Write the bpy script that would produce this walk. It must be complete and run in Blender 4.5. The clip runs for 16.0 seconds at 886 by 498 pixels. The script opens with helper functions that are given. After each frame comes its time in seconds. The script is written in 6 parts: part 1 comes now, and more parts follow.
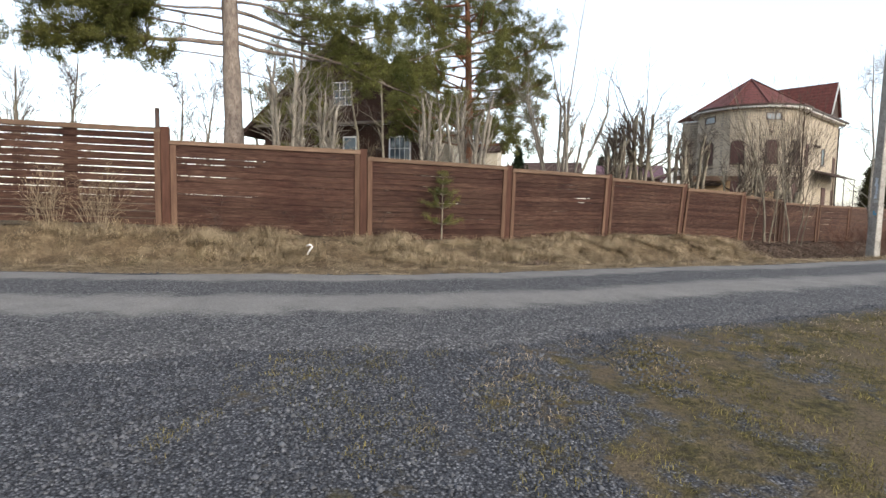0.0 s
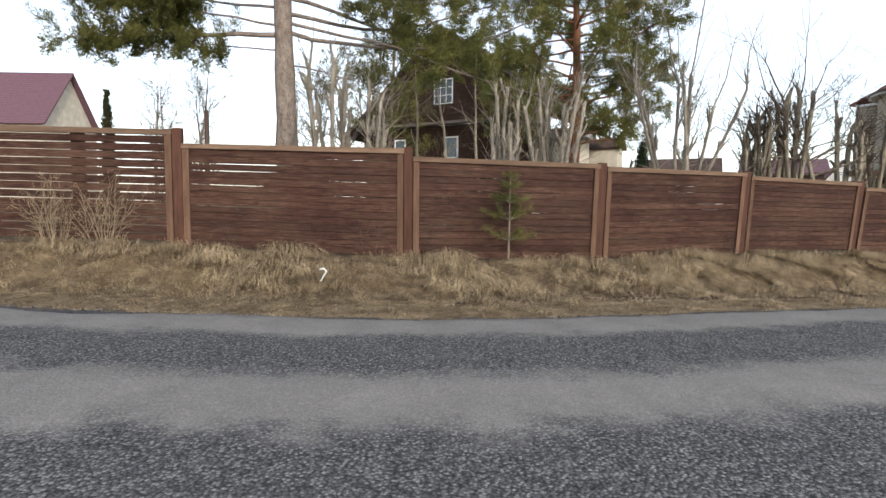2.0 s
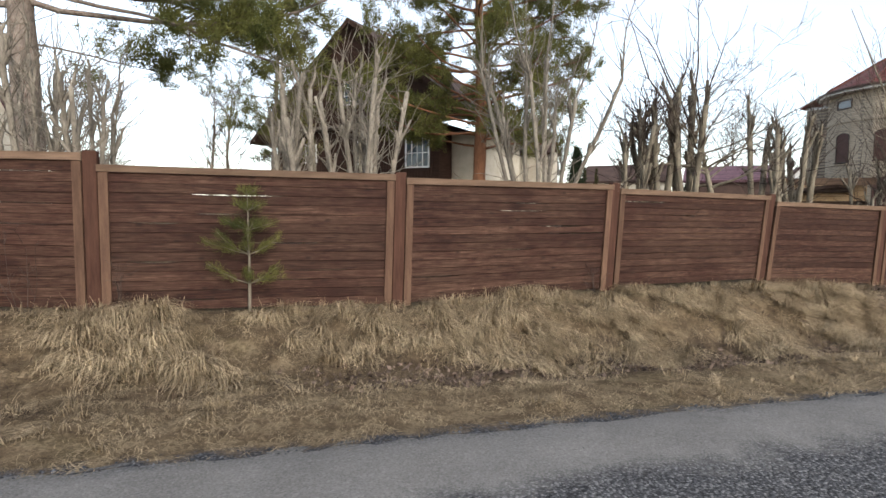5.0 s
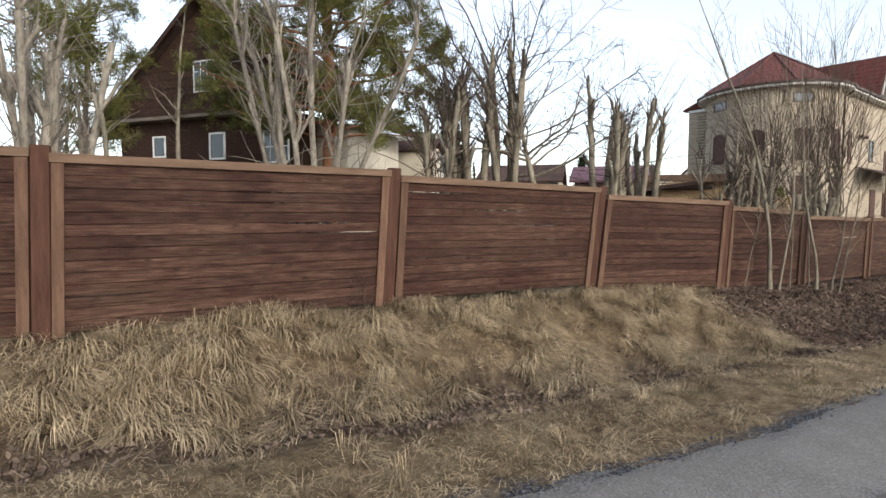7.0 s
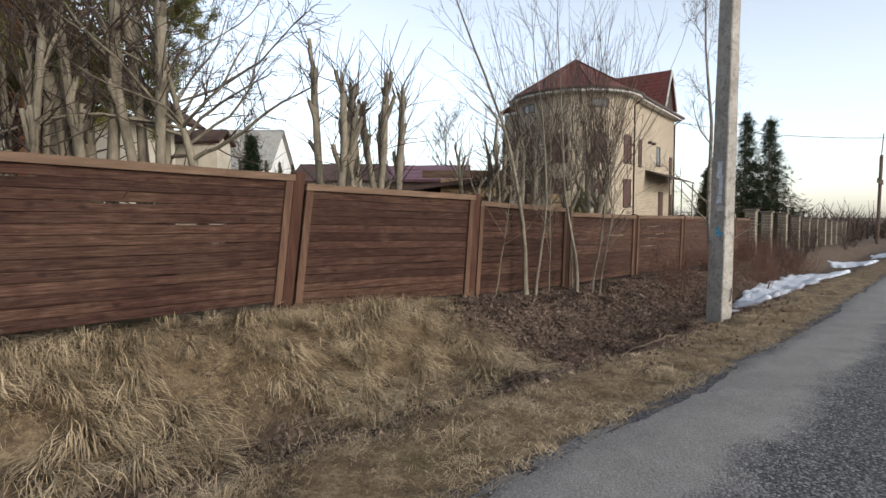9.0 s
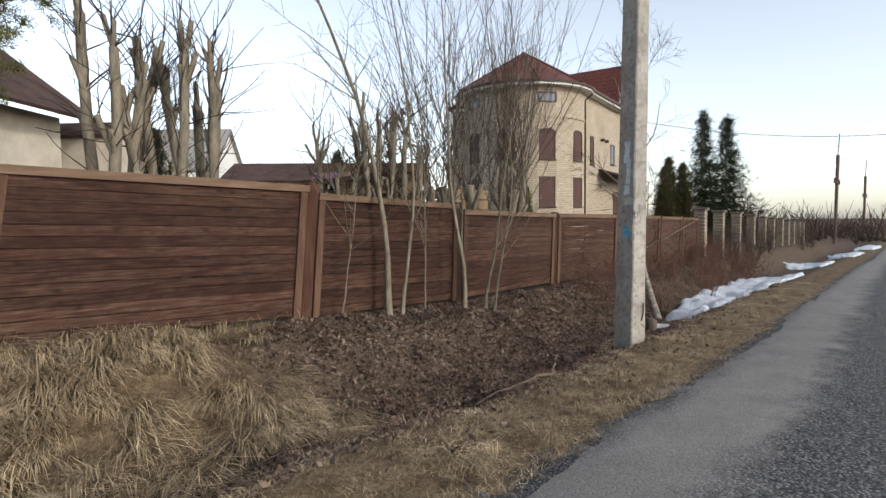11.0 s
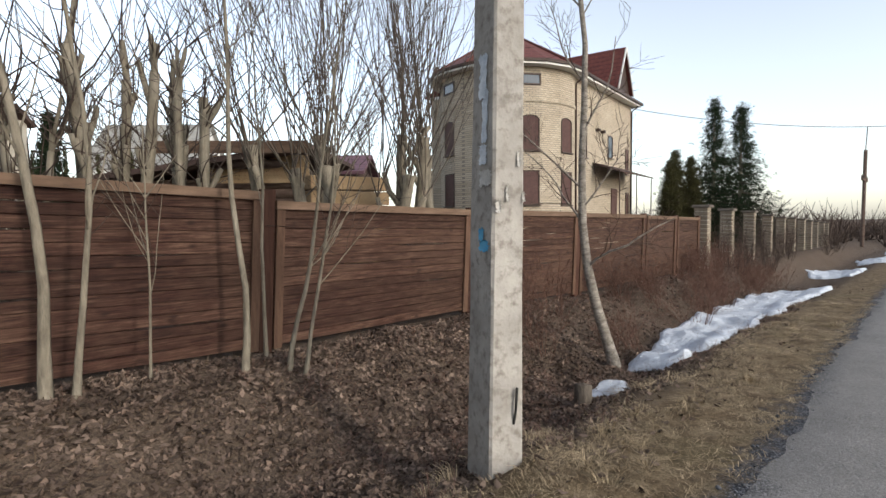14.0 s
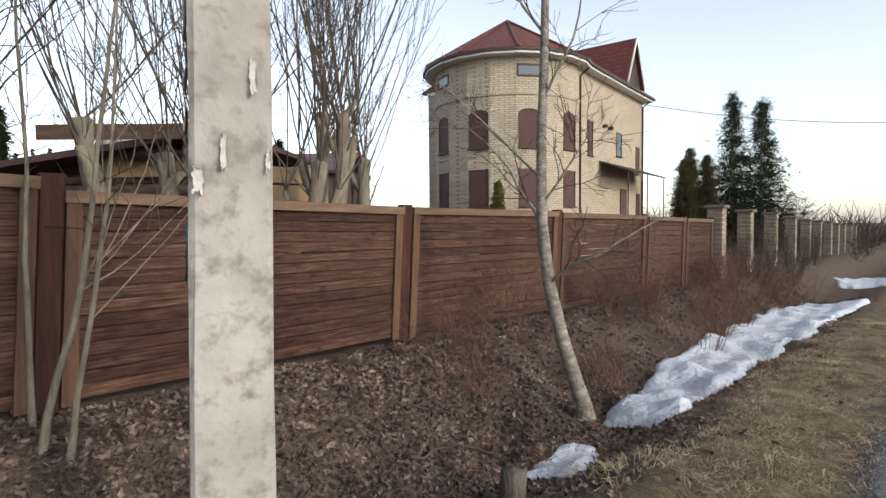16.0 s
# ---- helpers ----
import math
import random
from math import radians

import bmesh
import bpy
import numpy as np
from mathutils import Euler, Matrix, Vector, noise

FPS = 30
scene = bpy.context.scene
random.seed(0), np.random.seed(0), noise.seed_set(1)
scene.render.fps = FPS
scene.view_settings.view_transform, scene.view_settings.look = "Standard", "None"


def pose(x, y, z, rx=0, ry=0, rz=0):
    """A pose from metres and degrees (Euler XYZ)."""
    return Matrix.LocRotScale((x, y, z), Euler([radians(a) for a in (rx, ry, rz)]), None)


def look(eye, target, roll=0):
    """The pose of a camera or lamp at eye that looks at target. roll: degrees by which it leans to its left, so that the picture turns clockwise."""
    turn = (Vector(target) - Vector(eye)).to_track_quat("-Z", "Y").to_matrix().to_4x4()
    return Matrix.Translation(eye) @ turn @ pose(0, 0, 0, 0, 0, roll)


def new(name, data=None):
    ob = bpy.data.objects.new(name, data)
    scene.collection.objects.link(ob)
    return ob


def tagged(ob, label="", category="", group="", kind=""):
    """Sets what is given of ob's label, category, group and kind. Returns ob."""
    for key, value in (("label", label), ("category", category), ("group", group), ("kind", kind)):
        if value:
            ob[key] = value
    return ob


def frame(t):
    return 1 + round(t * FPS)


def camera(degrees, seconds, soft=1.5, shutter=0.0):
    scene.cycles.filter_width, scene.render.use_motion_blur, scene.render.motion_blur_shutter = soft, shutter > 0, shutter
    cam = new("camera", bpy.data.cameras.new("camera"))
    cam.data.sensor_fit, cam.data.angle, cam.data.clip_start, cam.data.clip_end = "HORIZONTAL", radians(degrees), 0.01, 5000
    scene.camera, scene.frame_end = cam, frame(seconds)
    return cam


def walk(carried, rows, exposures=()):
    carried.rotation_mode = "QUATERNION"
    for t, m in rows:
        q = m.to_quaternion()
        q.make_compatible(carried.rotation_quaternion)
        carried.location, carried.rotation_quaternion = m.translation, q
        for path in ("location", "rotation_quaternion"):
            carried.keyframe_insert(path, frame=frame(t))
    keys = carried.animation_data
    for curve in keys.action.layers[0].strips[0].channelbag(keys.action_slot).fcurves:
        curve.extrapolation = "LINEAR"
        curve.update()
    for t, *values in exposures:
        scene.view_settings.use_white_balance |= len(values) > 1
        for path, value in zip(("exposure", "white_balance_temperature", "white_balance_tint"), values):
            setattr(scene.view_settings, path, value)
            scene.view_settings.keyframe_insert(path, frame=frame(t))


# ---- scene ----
cam = camera(77.6, 16.0)
METRES, EYE, TILT, LEAN, TURN = 23.0, 1.5, -4.5, -1.0, 0.0
ROWS = [
    (0.0, 0.0, 0.0, 0.0, -0.0, 0.0, -0.0),
    (0.5, 0.01, 0.0266, 0.0045, 5.17, -0.01, -0.23),
    (1.0, 0.0185, 0.057, 0.009, 9.47, -0.07, -0.53),
    (1.5, 0.0313, 0.0835, 0.0128, 11.36, 0.05, -0.55),
    (2.0, 0.0459, 0.1133, 0.0161, 13.15, 0.03, -0.63),
    (2.5, 0.0638, 0.1398, 0.0209, 13.76, 0.14, -0.61),
    (3.0, 0.0783, 0.1638, 0.026, 14.52, 0.33, -0.66),
    (5.5, 0.1784, 0.2891, 0.0407, 8.93, 0.73, -0.03),
    (6.0, 0.1976, 0.3135, 0.0406, 6.76, 0.8, 0.18),
    (6.5, 0.2211, 0.3417, 0.0406, 6.03, 0.89, 0.31),
    (7.0, 0.246, 0.3669, 0.0405, 3.25, 0.93, 0.59),
    (7.5, 0.2744, 0.3926, 0.0411, 1.45, 1.0, 0.78),
    (8.0, 0.3016, 0.4134, 0.0414, -3.66, 1.02, 1.36),
    (8.5, 0.3288, 0.436, 0.041, -6.69, 1.07, 1.69),
    (9.0, 0.3531, 0.4562, 0.0413, -11.82, 0.9, 2.08),
    (9.5, 0.377, 0.4771, 0.0417, -12.62, 0.97, 2.23),
    (10.0, 0.4019, 0.495, 0.0415, -13.86, 0.99, 2.43),
    (12.5, 0.5255, 0.5926, 0.0431, -14.67, 1.28, 2.72),
    (13.0, 0.5483, 0.6162, 0.0442, -14.42, 1.24, 2.72),
    (13.5, 0.5697, 0.6395, 0.0453, -13.66, 1.31, 2.61),
    (14.0, 0.589, 0.6629, 0.0475, -12.93, 1.28, 2.48),
    (14.5, 0.6064, 0.6827, 0.0487, -11.94, 1.47, 2.36),
    (15.0, 0.6226, 0.7036, 0.0499, -11.33, 1.4, 2.23),
    (15.5, 0.6367, 0.7194, 0.0503, -10.84, 1.69, 2.17),
    (16.0, 0.653, 0.7343, 0.0503, -11.27, 1.7, 2.34),
]
walk(cam, [(t, pose(0, 0, EYE, TILT, LEAN, TURN) @ pose(METRES * x, METRES * y, METRES * z, 90 + pitch, roll, yaw)) for t, x, y, z, yaw, pitch, roll in ROWS],
     [(0.0, 0.3), (3.0, 0.2), (6.5, 0.2), (9.5, -0.12), (12.5, -0.08), (16.0, 0.0)])

# ---------------------------------------------------------------- light
SUN_EL, SUN_AZ = 24.0, -55.0      # height, and the turn from +x, counter-clockwise, of the side the light comes from
world = bpy.data.worlds.new("sky_world")
world.use_nodes = True
scene.world = world
wn = world.node_tree.nodes
sky = wn.new("ShaderNodeTexSky")
sky.sky_type = 'NISHITA'
sky.sun_disc = False
sky.sun_elevation = radians(SUN_EL)
sky.sun_rotation = radians(90.0 - SUN_AZ)
sky.air_density, sky.dust_density, sky.ozone_density = 1.0, 1.2, 1.0
haze = wn.new("ShaderNodeHueSaturation")          # thin high cloud over the whole sky
haze.inputs["Saturation"].default_value, haze.inputs["Value"].default_value = 0.5, 2.0
world.node_tree.links.new(sky.outputs[0], haze.inputs["Color"])
world.node_tree.links.new(haze.outputs[0], wn["Background"].inputs[0])
wn["Background"].inputs[1].default_value = 0.15
sun_data = bpy.data.lights.new("sun", 'SUN')
sun_data.energy, sun_data.angle, sun_data.color = 2.0, radians(5.0), (1.0, 0.92, 0.8)
sun = new("sun", sun_data)
_d = Vector((math.cos(radians(SUN_AZ)) * math.cos(radians(SUN_EL)), math.sin(radians(SUN_AZ)) * math.cos(radians(SUN_EL)), math.sin(radians(SUN_EL))))
sun.matrix_world = look(_d * 60, (0, 0, 0))

# ---------------------------------------------------------------- materials
def material(name):
    m = bpy.data.materials.new(name)
    m.use_nodes = True
    m.node_tree.nodes["Principled BSDF"].inputs["Specular IOR Level"].default_value = 0.12
    return m, m.node_tree.nodes, m.node_tree.links, m.node_tree.nodes["Principled BSDF"]


def ramp(ns, ls, src, stops):
    r = ns.new("ShaderNodeValToRGB")
    el = r.color_ramp.elements
    while len(el) < len(stops):
        el.new(0.5)
    for e, (p, c) in zip(el, stops):
        e.position, e.color = p, (*c, 1) if len(c) == 3 else c
    ls.new(src, r.inputs[0])
    return r.outputs[0]


def noise_tex(ns, ls, scale, detail=4, rough=0.55, vec=None, stretch=None):
    n = ns.new("ShaderNodeTexNoise")
    n.inputs["Scale"].default_value, n.inputs["Detail"].default_value, n.inputs["Roughness"].default_value = scale, detail, rough
    if vec is None:
        vec = ns.new("ShaderNodeTexCoord").outputs["Object"]
    if stretch:
        mp = ns.new("ShaderNodeMapping")
        mp.inputs["Scale"].default_value = stretch
        ls.new(vec, mp.inputs[0])
        vec = mp.outputs[0]
    ls.new(vec, n.inputs["Vector"])
    return n.outputs["Fac"]


def mixc(ns, ls, fac, a, b, mode='MIX'):
    m = ns.new("ShaderNodeMix")
    m.data_type, m.blend_type = 'RGBA', mode
    for src, i in ((fac, 0), (a, 6), (b, 7)):
        if isinstance(src, (int, float)):
            m.inputs[i].default_value = src
        elif isinstance(src, tuple):
            m.inputs[i].default_value = (*src, 1)
        else:
            ls.new(src, m.inputs[i])
    return m.outputs[2]


def mathn(ns, ls, op, a, b=0.0, c=0.0, clamp=False):
    m = ns.new("ShaderNodeMath")
    m.operation, m.use_clamp = op, clamp
    for i, v in enumerate((a, b, c)):
        if isinstance(v, (int, float)):
            m.inputs[i].default_value = v
        else:
            ls.new(v, m.inputs[i])
    return m.outputs[0]


def bump(ns, ls, bsdf, h, strength=0.4, dist=0.01):
    b = ns.new("ShaderNodeBump")
    b.inputs["Strength"].default_value, b.inputs["Distance"].default_value = strength, dist
    ls.new(h, b.inputs["Height"])
    ls.new(b.outputs[0], bsdf.inputs["Normal"])


def surface(name, c1, c2, scale=6.0, rough=0.8, c3=None, fine=60.0, stretch=None, b=0.3, bd=0.005, metal=0.0, island=0.0, obrand=0.0):
    """Two tones in large patches, a third in fine grain, relief, and a shift from piece to piece."""
    m, ns, ls, p = material(name)
    big = noise_tex(ns, ls, scale, 5, 0.6, stretch=stretch)
    col = ramp(ns, ls, big, [(0.32, c1), (0.68, c2)])
    small = noise_tex(ns, ls, fine, 3, 0.6, stretch=stretch)
    if c3:
        col = mixc(ns, ls, ramp(ns, ls, small, [(0.5, (0, 0, 0)), (0.72, (1, 1, 1))]), col, c3)
    else:
        col = mixc(ns, ls, 0.35, col, ramp(ns, ls, small, [(0.3, (0.45, 0.45, 0.45)), (0.7, (1, 1, 1))]), 'MULTIPLY')
    rnd = None
    if island:
        rnd = ns.new("ShaderNodeNewGeometry").outputs["Random Per Island"]
    elif obrand:
        rnd = ns.new("ShaderNodeObjectInfo").outputs["Random"]
    if rnd is not None:
        k = island or obrand
        v = mathn(ns, ls, 'MULTIPLY_ADD', rnd, 2 * k, 1 - k)
        hsv = ns.new("ShaderNodeHueSaturation")
        ls.new(v, hsv.inputs["Value"])
        ls.new(col, hsv.inputs["Color"])
        col = hsv.outputs[0]
    ls.new(col, p.inputs["Base Color"])
    p.inputs["Roughness"].default_value, p.inputs["Metallic"].default_value = rough, metal
    if b:
        bump(ns, ls, p, small, b, bd)
    return m


M = {}
M["post"] = surface("stained_post_wood", (0.04, 0.018, 0.013), (0.085, 0.041, 0.028), 3, 0.75, fine=40, stretch=(6, 6, 0.6), obrand=0.2)
M["rail"] = surface("weathered_rail_wood", (0.095, 0.06, 0.041), (0.17, 0.113, 0.079), 2, 0.8, fine=40, stretch=(1, 1, 8), obrand=0.15)
M["concrete"] = surface("pole_concrete", (0.24, 0.222, 0.2), (0.4, 0.375, 0.34), 3.0, 0.9, fine=16, c3=(0.19, 0.17, 0.15), b=0.7, bd=0.012)
M["white"] = surface("white_paint", (0.7, 0.7, 0.68), (0.8, 0.8, 0.78), 3, 0.5)
M["shutter"] = surface("brown_shutter", (0.075, 0.042, 0.037), (0.1, 0.056, 0.05), 5, 0.6)
M["dark_wood"] = surface("dark_house_boards", (0.03, 0.017, 0.012), (0.055, 0.03, 0.022), 2, 0.8, fine=30, stretch=(1, 1, 8))
M["snow"] = surface("old_snow", (0.5, 0.54, 0.6), (0.68, 0.71, 0.75), 2.5, 0.7, fine=14, b=0.9, bd=0.05)

# ---------------------------------------------------------------- lie of the land
EDGE = [(-150, -12), (-60, 0.5), (-30, 4.0), (-12, 6.6), (-6.1, 7.35), (-3.0, 7.75), (0.3, 8.65), (4.2, 10.65), (7.0, 12.15), (8.6, 13.25),
        (10.9, 14.75), (14.3, 16.95), (16.7, 18.65), (23.2, 23.35), (43.0, 37.4), (90, 70), (400, 290)]
POSTS = [(-8.05, 9.55), (-5.25, 10.5), (-1.7, 11.75), (1.55, 13.45), (4.55, 15.45), (7.6, 17.7), (10.45, 19.4), (13.0, 21.28), (15.8, 23.33),
         (18.5, 25.2), (21.4, 27.4), (23.35, 28.87), (25.2, 30.27)]
FENCE = [(-120, -9), (-40, 1.2)] + POSTS + [(43, 43.8), (90, 79), (400, 312)]


def catmull(pts, step):
    out = []
    P = [Vector((*p, 0)) for p in pts]
    for i in range(len(P) - 1):
        a, b, c, d = P[max(i - 1, 0)], P[i], P[i + 1], P[min(i + 2, len(P) - 1)]
        L = (c - b).length
        n = max(2, min(7, int(L / step)))
        m1, m2 = (c - a) * (L / max((c - a).length, 1e-6)), (d - b) * (L / max((d - b).length, 1e-6))
        for k in range(n):
            t = k / n
            h = (2 * t**3 - 3 * t**2 + 1) * b + (t**3 - 2 * t**2 + t) * m1 + (-2 * t**3 + 3 * t**2) * c + (t**3 - t**2) * m2
            out.append((h.x, h.y))
    out.append(pts[-1])
    return np.array(out)


class Line:
    """A line on the plan: along() gives how far along it and how far to its left a place lies."""

    def __init__(self, pts, zero):
        self.p = np.array(pts, float)
        self.d = np.diff(self.p, axis=0)
        self.l = np.hypot(*self.d.T)
        self.s = np.concatenate([[0], np.cumsum(self.l)])
        self.s0 = 0.0
        self.s0 = float(self.along(np.array([zero]))[0][0])

    def along(self, q):
        if len(q) < 4:
            out = [self.along_one(p) for p in q]
            return np.array([o[0] for o in out]), np.array([o[1] for o in out])
        best = np.full(len(q), 1e18)
        s, n = np.zeros(len(q)), np.zeros(len(q))
        for i in range(len(self.d)):
            rel = q - self.p[i]
            t = np.clip(rel @ self.d[i] / self.l[i]**2, 0, 1)
            off = rel - t[:, None] * self.d[i]
            dd = (off**2).sum(1)
            side = self.d[i][0] * rel[:, 1] - self.d[i][1] * rel[:, 0]
            m = dd < best
            best[m] = dd[m]
            s[m] = self.s[i] + t[m] * self.l[i] - self.s0
            n[m] = np.sign(side[m]) * np.sqrt(dd[m])
        return s, n

    def along_one(self, p):
        rel = np.asarray(p, float) - self.p[:-1]
        t = np.clip((rel * self.d).sum(1) / self.l**2, 0, 1)
        off = rel - t[:, None] * self.d
        i = int(np.argmin((off**2).sum(1)))
        side = self.d[i][0] * rel[i][1] - self.d[i][1] * rel[i][0]
        return self.s[i] + t[i] * self.l[i] - self.s0, math.copysign(math.hypot(*off[i]), side)

    def at(self, s, n=0.0):
        s = s + self.s0
        i = int(np.clip(np.searchsorted(self.s, s) - 1, 0, len(self.d) - 1))
        u = self.d[i] / self.l[i]
        q = self.p[i] + u * (s - self.s[i])
        return float(q[0] - u[1] * n), float(q[1] + u[0] * n)

    def heading(self, s):
        i = int(np.clip(np.searchsorted(self.s, s + self.s0) - 1, 0, len(self.d) - 1))
        return math.atan2(self.d[i][1], self.d[i][0])


edge = Line(catmull(EDGE, 0.8), (0.3, 8.65))
fence_line = Line(FENCE, (-1.7, 11.75))
ROAD_W = 4.3


def smooth(a, b, x):
    t = np.clip((x - a) / (b - a), 0, 1)
    return t * t * (3 - 2 * t)


def road_z(s):
    return np.interp(s, [-200, -12, 0, 3, 11.3, 16.4, 25, 52, 150, 500], [2.0, 0.6, 0.44, 0.42, 0.23, 0.1, -0.13, -0.9, -2.2, -3.0])


def fence_z(s):
    """Ground under the fence; s runs along the fence from its third post."""
    return np.interp(s, [-200, -7.4, -3.8, 0, 3.6, 7.2, 11, 14.3, 17.5, 21, 28, 40, 120], [2.2, 1.08, 0.95, 0.72, 0.64, 0.68, 0.55, 0.42, 0.26, 0.2, 0.1, -0.1, -1.8])


def wob(x, y, f, seed):
    """A cheap smooth ripple between -1 and 1."""
    r = np.random.RandomState(seed)
    v = 0
    for k in range(5):
        a = r.uniform(0, 6.28)
        ff = f * r.uniform(0.6, 1.8)
        v = v + np.sin((x * math.cos(a) + y * math.sin(a)) * ff + r.uniform(0, 6.28))
    return v / 3.2


def ground_z(x, y):
    q = np.column_stack([np.ravel(x), np.ravel(y)]).astype(float)
    s, n = edge.along(q)
    sf, nf = fence_line.along(q)
    zr, zf = road_z(s), fence_z(sf)
    w = np.maximum(n - nf, 2.0)                       # from the road's edge to the fence
    t = np.clip(n / w, 0, 1.0)
    ditch = np.interp(s, [-40, 0, 4, 9, 15, 30], [0.0, 0.04, 0.17, 0.32, 0.38, 0.24])
    foot = np.interp(s, [-40, 0, 6, 12], [0.46, 0.46, 0.5, 0.54])
    prof = zr - 0.03 - ditch * smooth(0.2, 0.46, t)
    low = prof + (zf - prof) * smooth(foot, 0.9, t)
    z = np.where(n > 0, low, zr)
    crown = 0.035 * np.clip(1 - ((n + ROAD_W / 2) / (ROAD_W / 2))**2, 0, 1)
    z = z + np.where(n <= 0, crown, 0)
    beyond = np.clip(-n - ROAD_W, 0, 400)
    z = z - np.where(n < -ROAD_W, np.minimum(beyond * 0.07, 0.35), 0)
    amp = np.where(n > 0.25, 0.03 + 0.035 * smooth(1.0, 1.6, n), 0.008) * np.where(nf > -0.15, 0.4, 1)
    z = z + amp * wob(q[:, 0], q[:, 1], 3.2, 3) + amp * 0.5 * wob(q[:, 0], q[:, 1], 8.5, 4)
    return z


def gz(x, y):
    return float(ground_z(np.array([x]), np.array([y]))[0])


# ---------------------------------------------------------------- mesh helpers
def mesh_from(name, verts, faces, mat, smooth_shade=False):
    me = bpy.data.meshes.new(name)
    me.from_pydata([tuple(v) for v in verts], [], [tuple(f) for f in faces])
    me.materials.append(mat)
    if smooth_shade:
        me.polygons.foreach_set("use_smooth", [True] * len(me.polygons))
    me.update()
    return me


def part(name, data, parent, label="", m=None):
    ob = new(name, data)
    ob.parent = parent
    if m is not None:
        ob.matrix_basis = m
    if label:
        tagged(ob, label)
    return ob


def thing(name, label, category, group="", at=None):
    ob = new(name)
    ob.empty_display_size = 0.1
    if at is not None:
        ob.matrix_basis = at
    return tagged(ob, label, category, group)


def bm_mesh(name, bm, mat, smooth_shade=False):
    bmesh.ops.recalc_face_normals(bm, faces=bm.faces[:])
    me = bpy.data.meshes.new(name)
    bm.to_mesh(me)
    bm.free()
    for mm in (mat if isinstance(mat, (list, tuple)) else [mat]):
        me.materials.append(mm)
    if smooth_shade:
        me.polygons.foreach_set("use_smooth", [True] * len(me.polygons))
    return me


def box_bm(bm, x0, x1, y0, y1, z0, z1, bev=0.0, m=None):
    vs = [bm.verts.new(((m @ Vector(c)) if m else c)) for c in ((x0, y0, z0), (x1, y0, z0), (x1, y1, z0), (x0, y1, z0), (x0, y0, z1), (x1, y0, z1), (x1, y1, z1), (x0, y1, z1))]
    fs = [bm.faces.new([vs[i] for i in f]) for f in ((0, 3, 2, 1), (4, 5, 6, 7), (0, 1, 5, 4), (1, 2, 6, 5), (2, 3, 7, 6), (3, 0, 4, 7))]
    if bev:
        es = list({e for f in fs for e in f.edges})
        bmesh.ops.bevel(bm, geom=es, offset=bev, segments=1, affect='EDGES')


def box(name, x0, x1, y0, y1, z0, z1, mat, bev=0.0):
    bm = bmesh.new()
    box_bm(bm, x0, x1, y0, y1, z0, z1, bev)
    return bm_mesh(name, bm, mat)


def slab(name, quad, thick, mat, n=None):
    """A flat four-cornered plate with thickness, from its upper face."""
    q = [Vector(p) for p in quad]
    nn = n or (q[1] - q[0]).cross(q[-1] - q[0]).normalized()
    v = q + [p - nn * thick for p in q]
    k = len(q)
    f = [tuple(range(k)), tuple(reversed(range(k, 2 * k)))] + [(i, i + k, (i + 1) % k + k, (i + 1) % k) for i in range(k)]
    bm = bmesh.new()
    bv = [bm.verts.new(p) for p in v]
    for ff in f:
        bm.faces.new([bv[i] for i in ff])
    return bm_mesh(name, bm, mat)


# ---------------------------------------------------------------- ground, road
def axis(spans):
    out = []
    for a, b, st in spans:
        out += list(np.arange(a, b, st))
    return np.array(out + [spans[-1][1]])


ca, sa = math.cos(radians(33)), math.sin(radians(33))
U = axis([(-900, -120, 130), (-120, -30, 10), (-30, -12, 0.8), (-12, 34, 0.14), (34, 70, 0.6), (70, 200, 10), (200, 1500, 130)])
V = axis([(-900, -120, 130), (-120, -20, 10), (-20, -3.5, 0.7), (-3.5, 13.5, 0.14), (13.5, 26, 0.6), (26, 150, 8), (150, 1500, 130)])
uu, vv = np.meshgrid(U, V)
gx, gy = (uu * ca - vv * sa).ravel(), (uu * sa + vv * ca).ravel()
gzv = ground_z(gx, gy)
nu, nv = len(U), len(V)
idx = np.arange(nu * nv).reshape(nv, nu)
quads = np.stack([idx[:-1, :-1], idx[:-1, 1:], idx[1:, 1:], idx[1:, :-1]], -1).reshape(-1, 4)
gme = bpy.data.meshes.new("ground")
gme.from_pydata(np.column_stack([gx, gy, gzv]).tolist(), [], quads.tolist())
gme.polygons.foreach_set("use_smooth", [True] * len(gme.polygons))
es, en = edge.along(np.column_stack([gx, gy]))
fs_, fn_ = fence_line.along(np.column_stack([gx, gy]))
for key, val in (("road_s", es), ("road_n", en), ("fence_n", fn_)):
    a = gme.attributes.new(key, 'FLOAT', 'POINT')
    a.data.foreach_set("value", val.astype(np.float32))


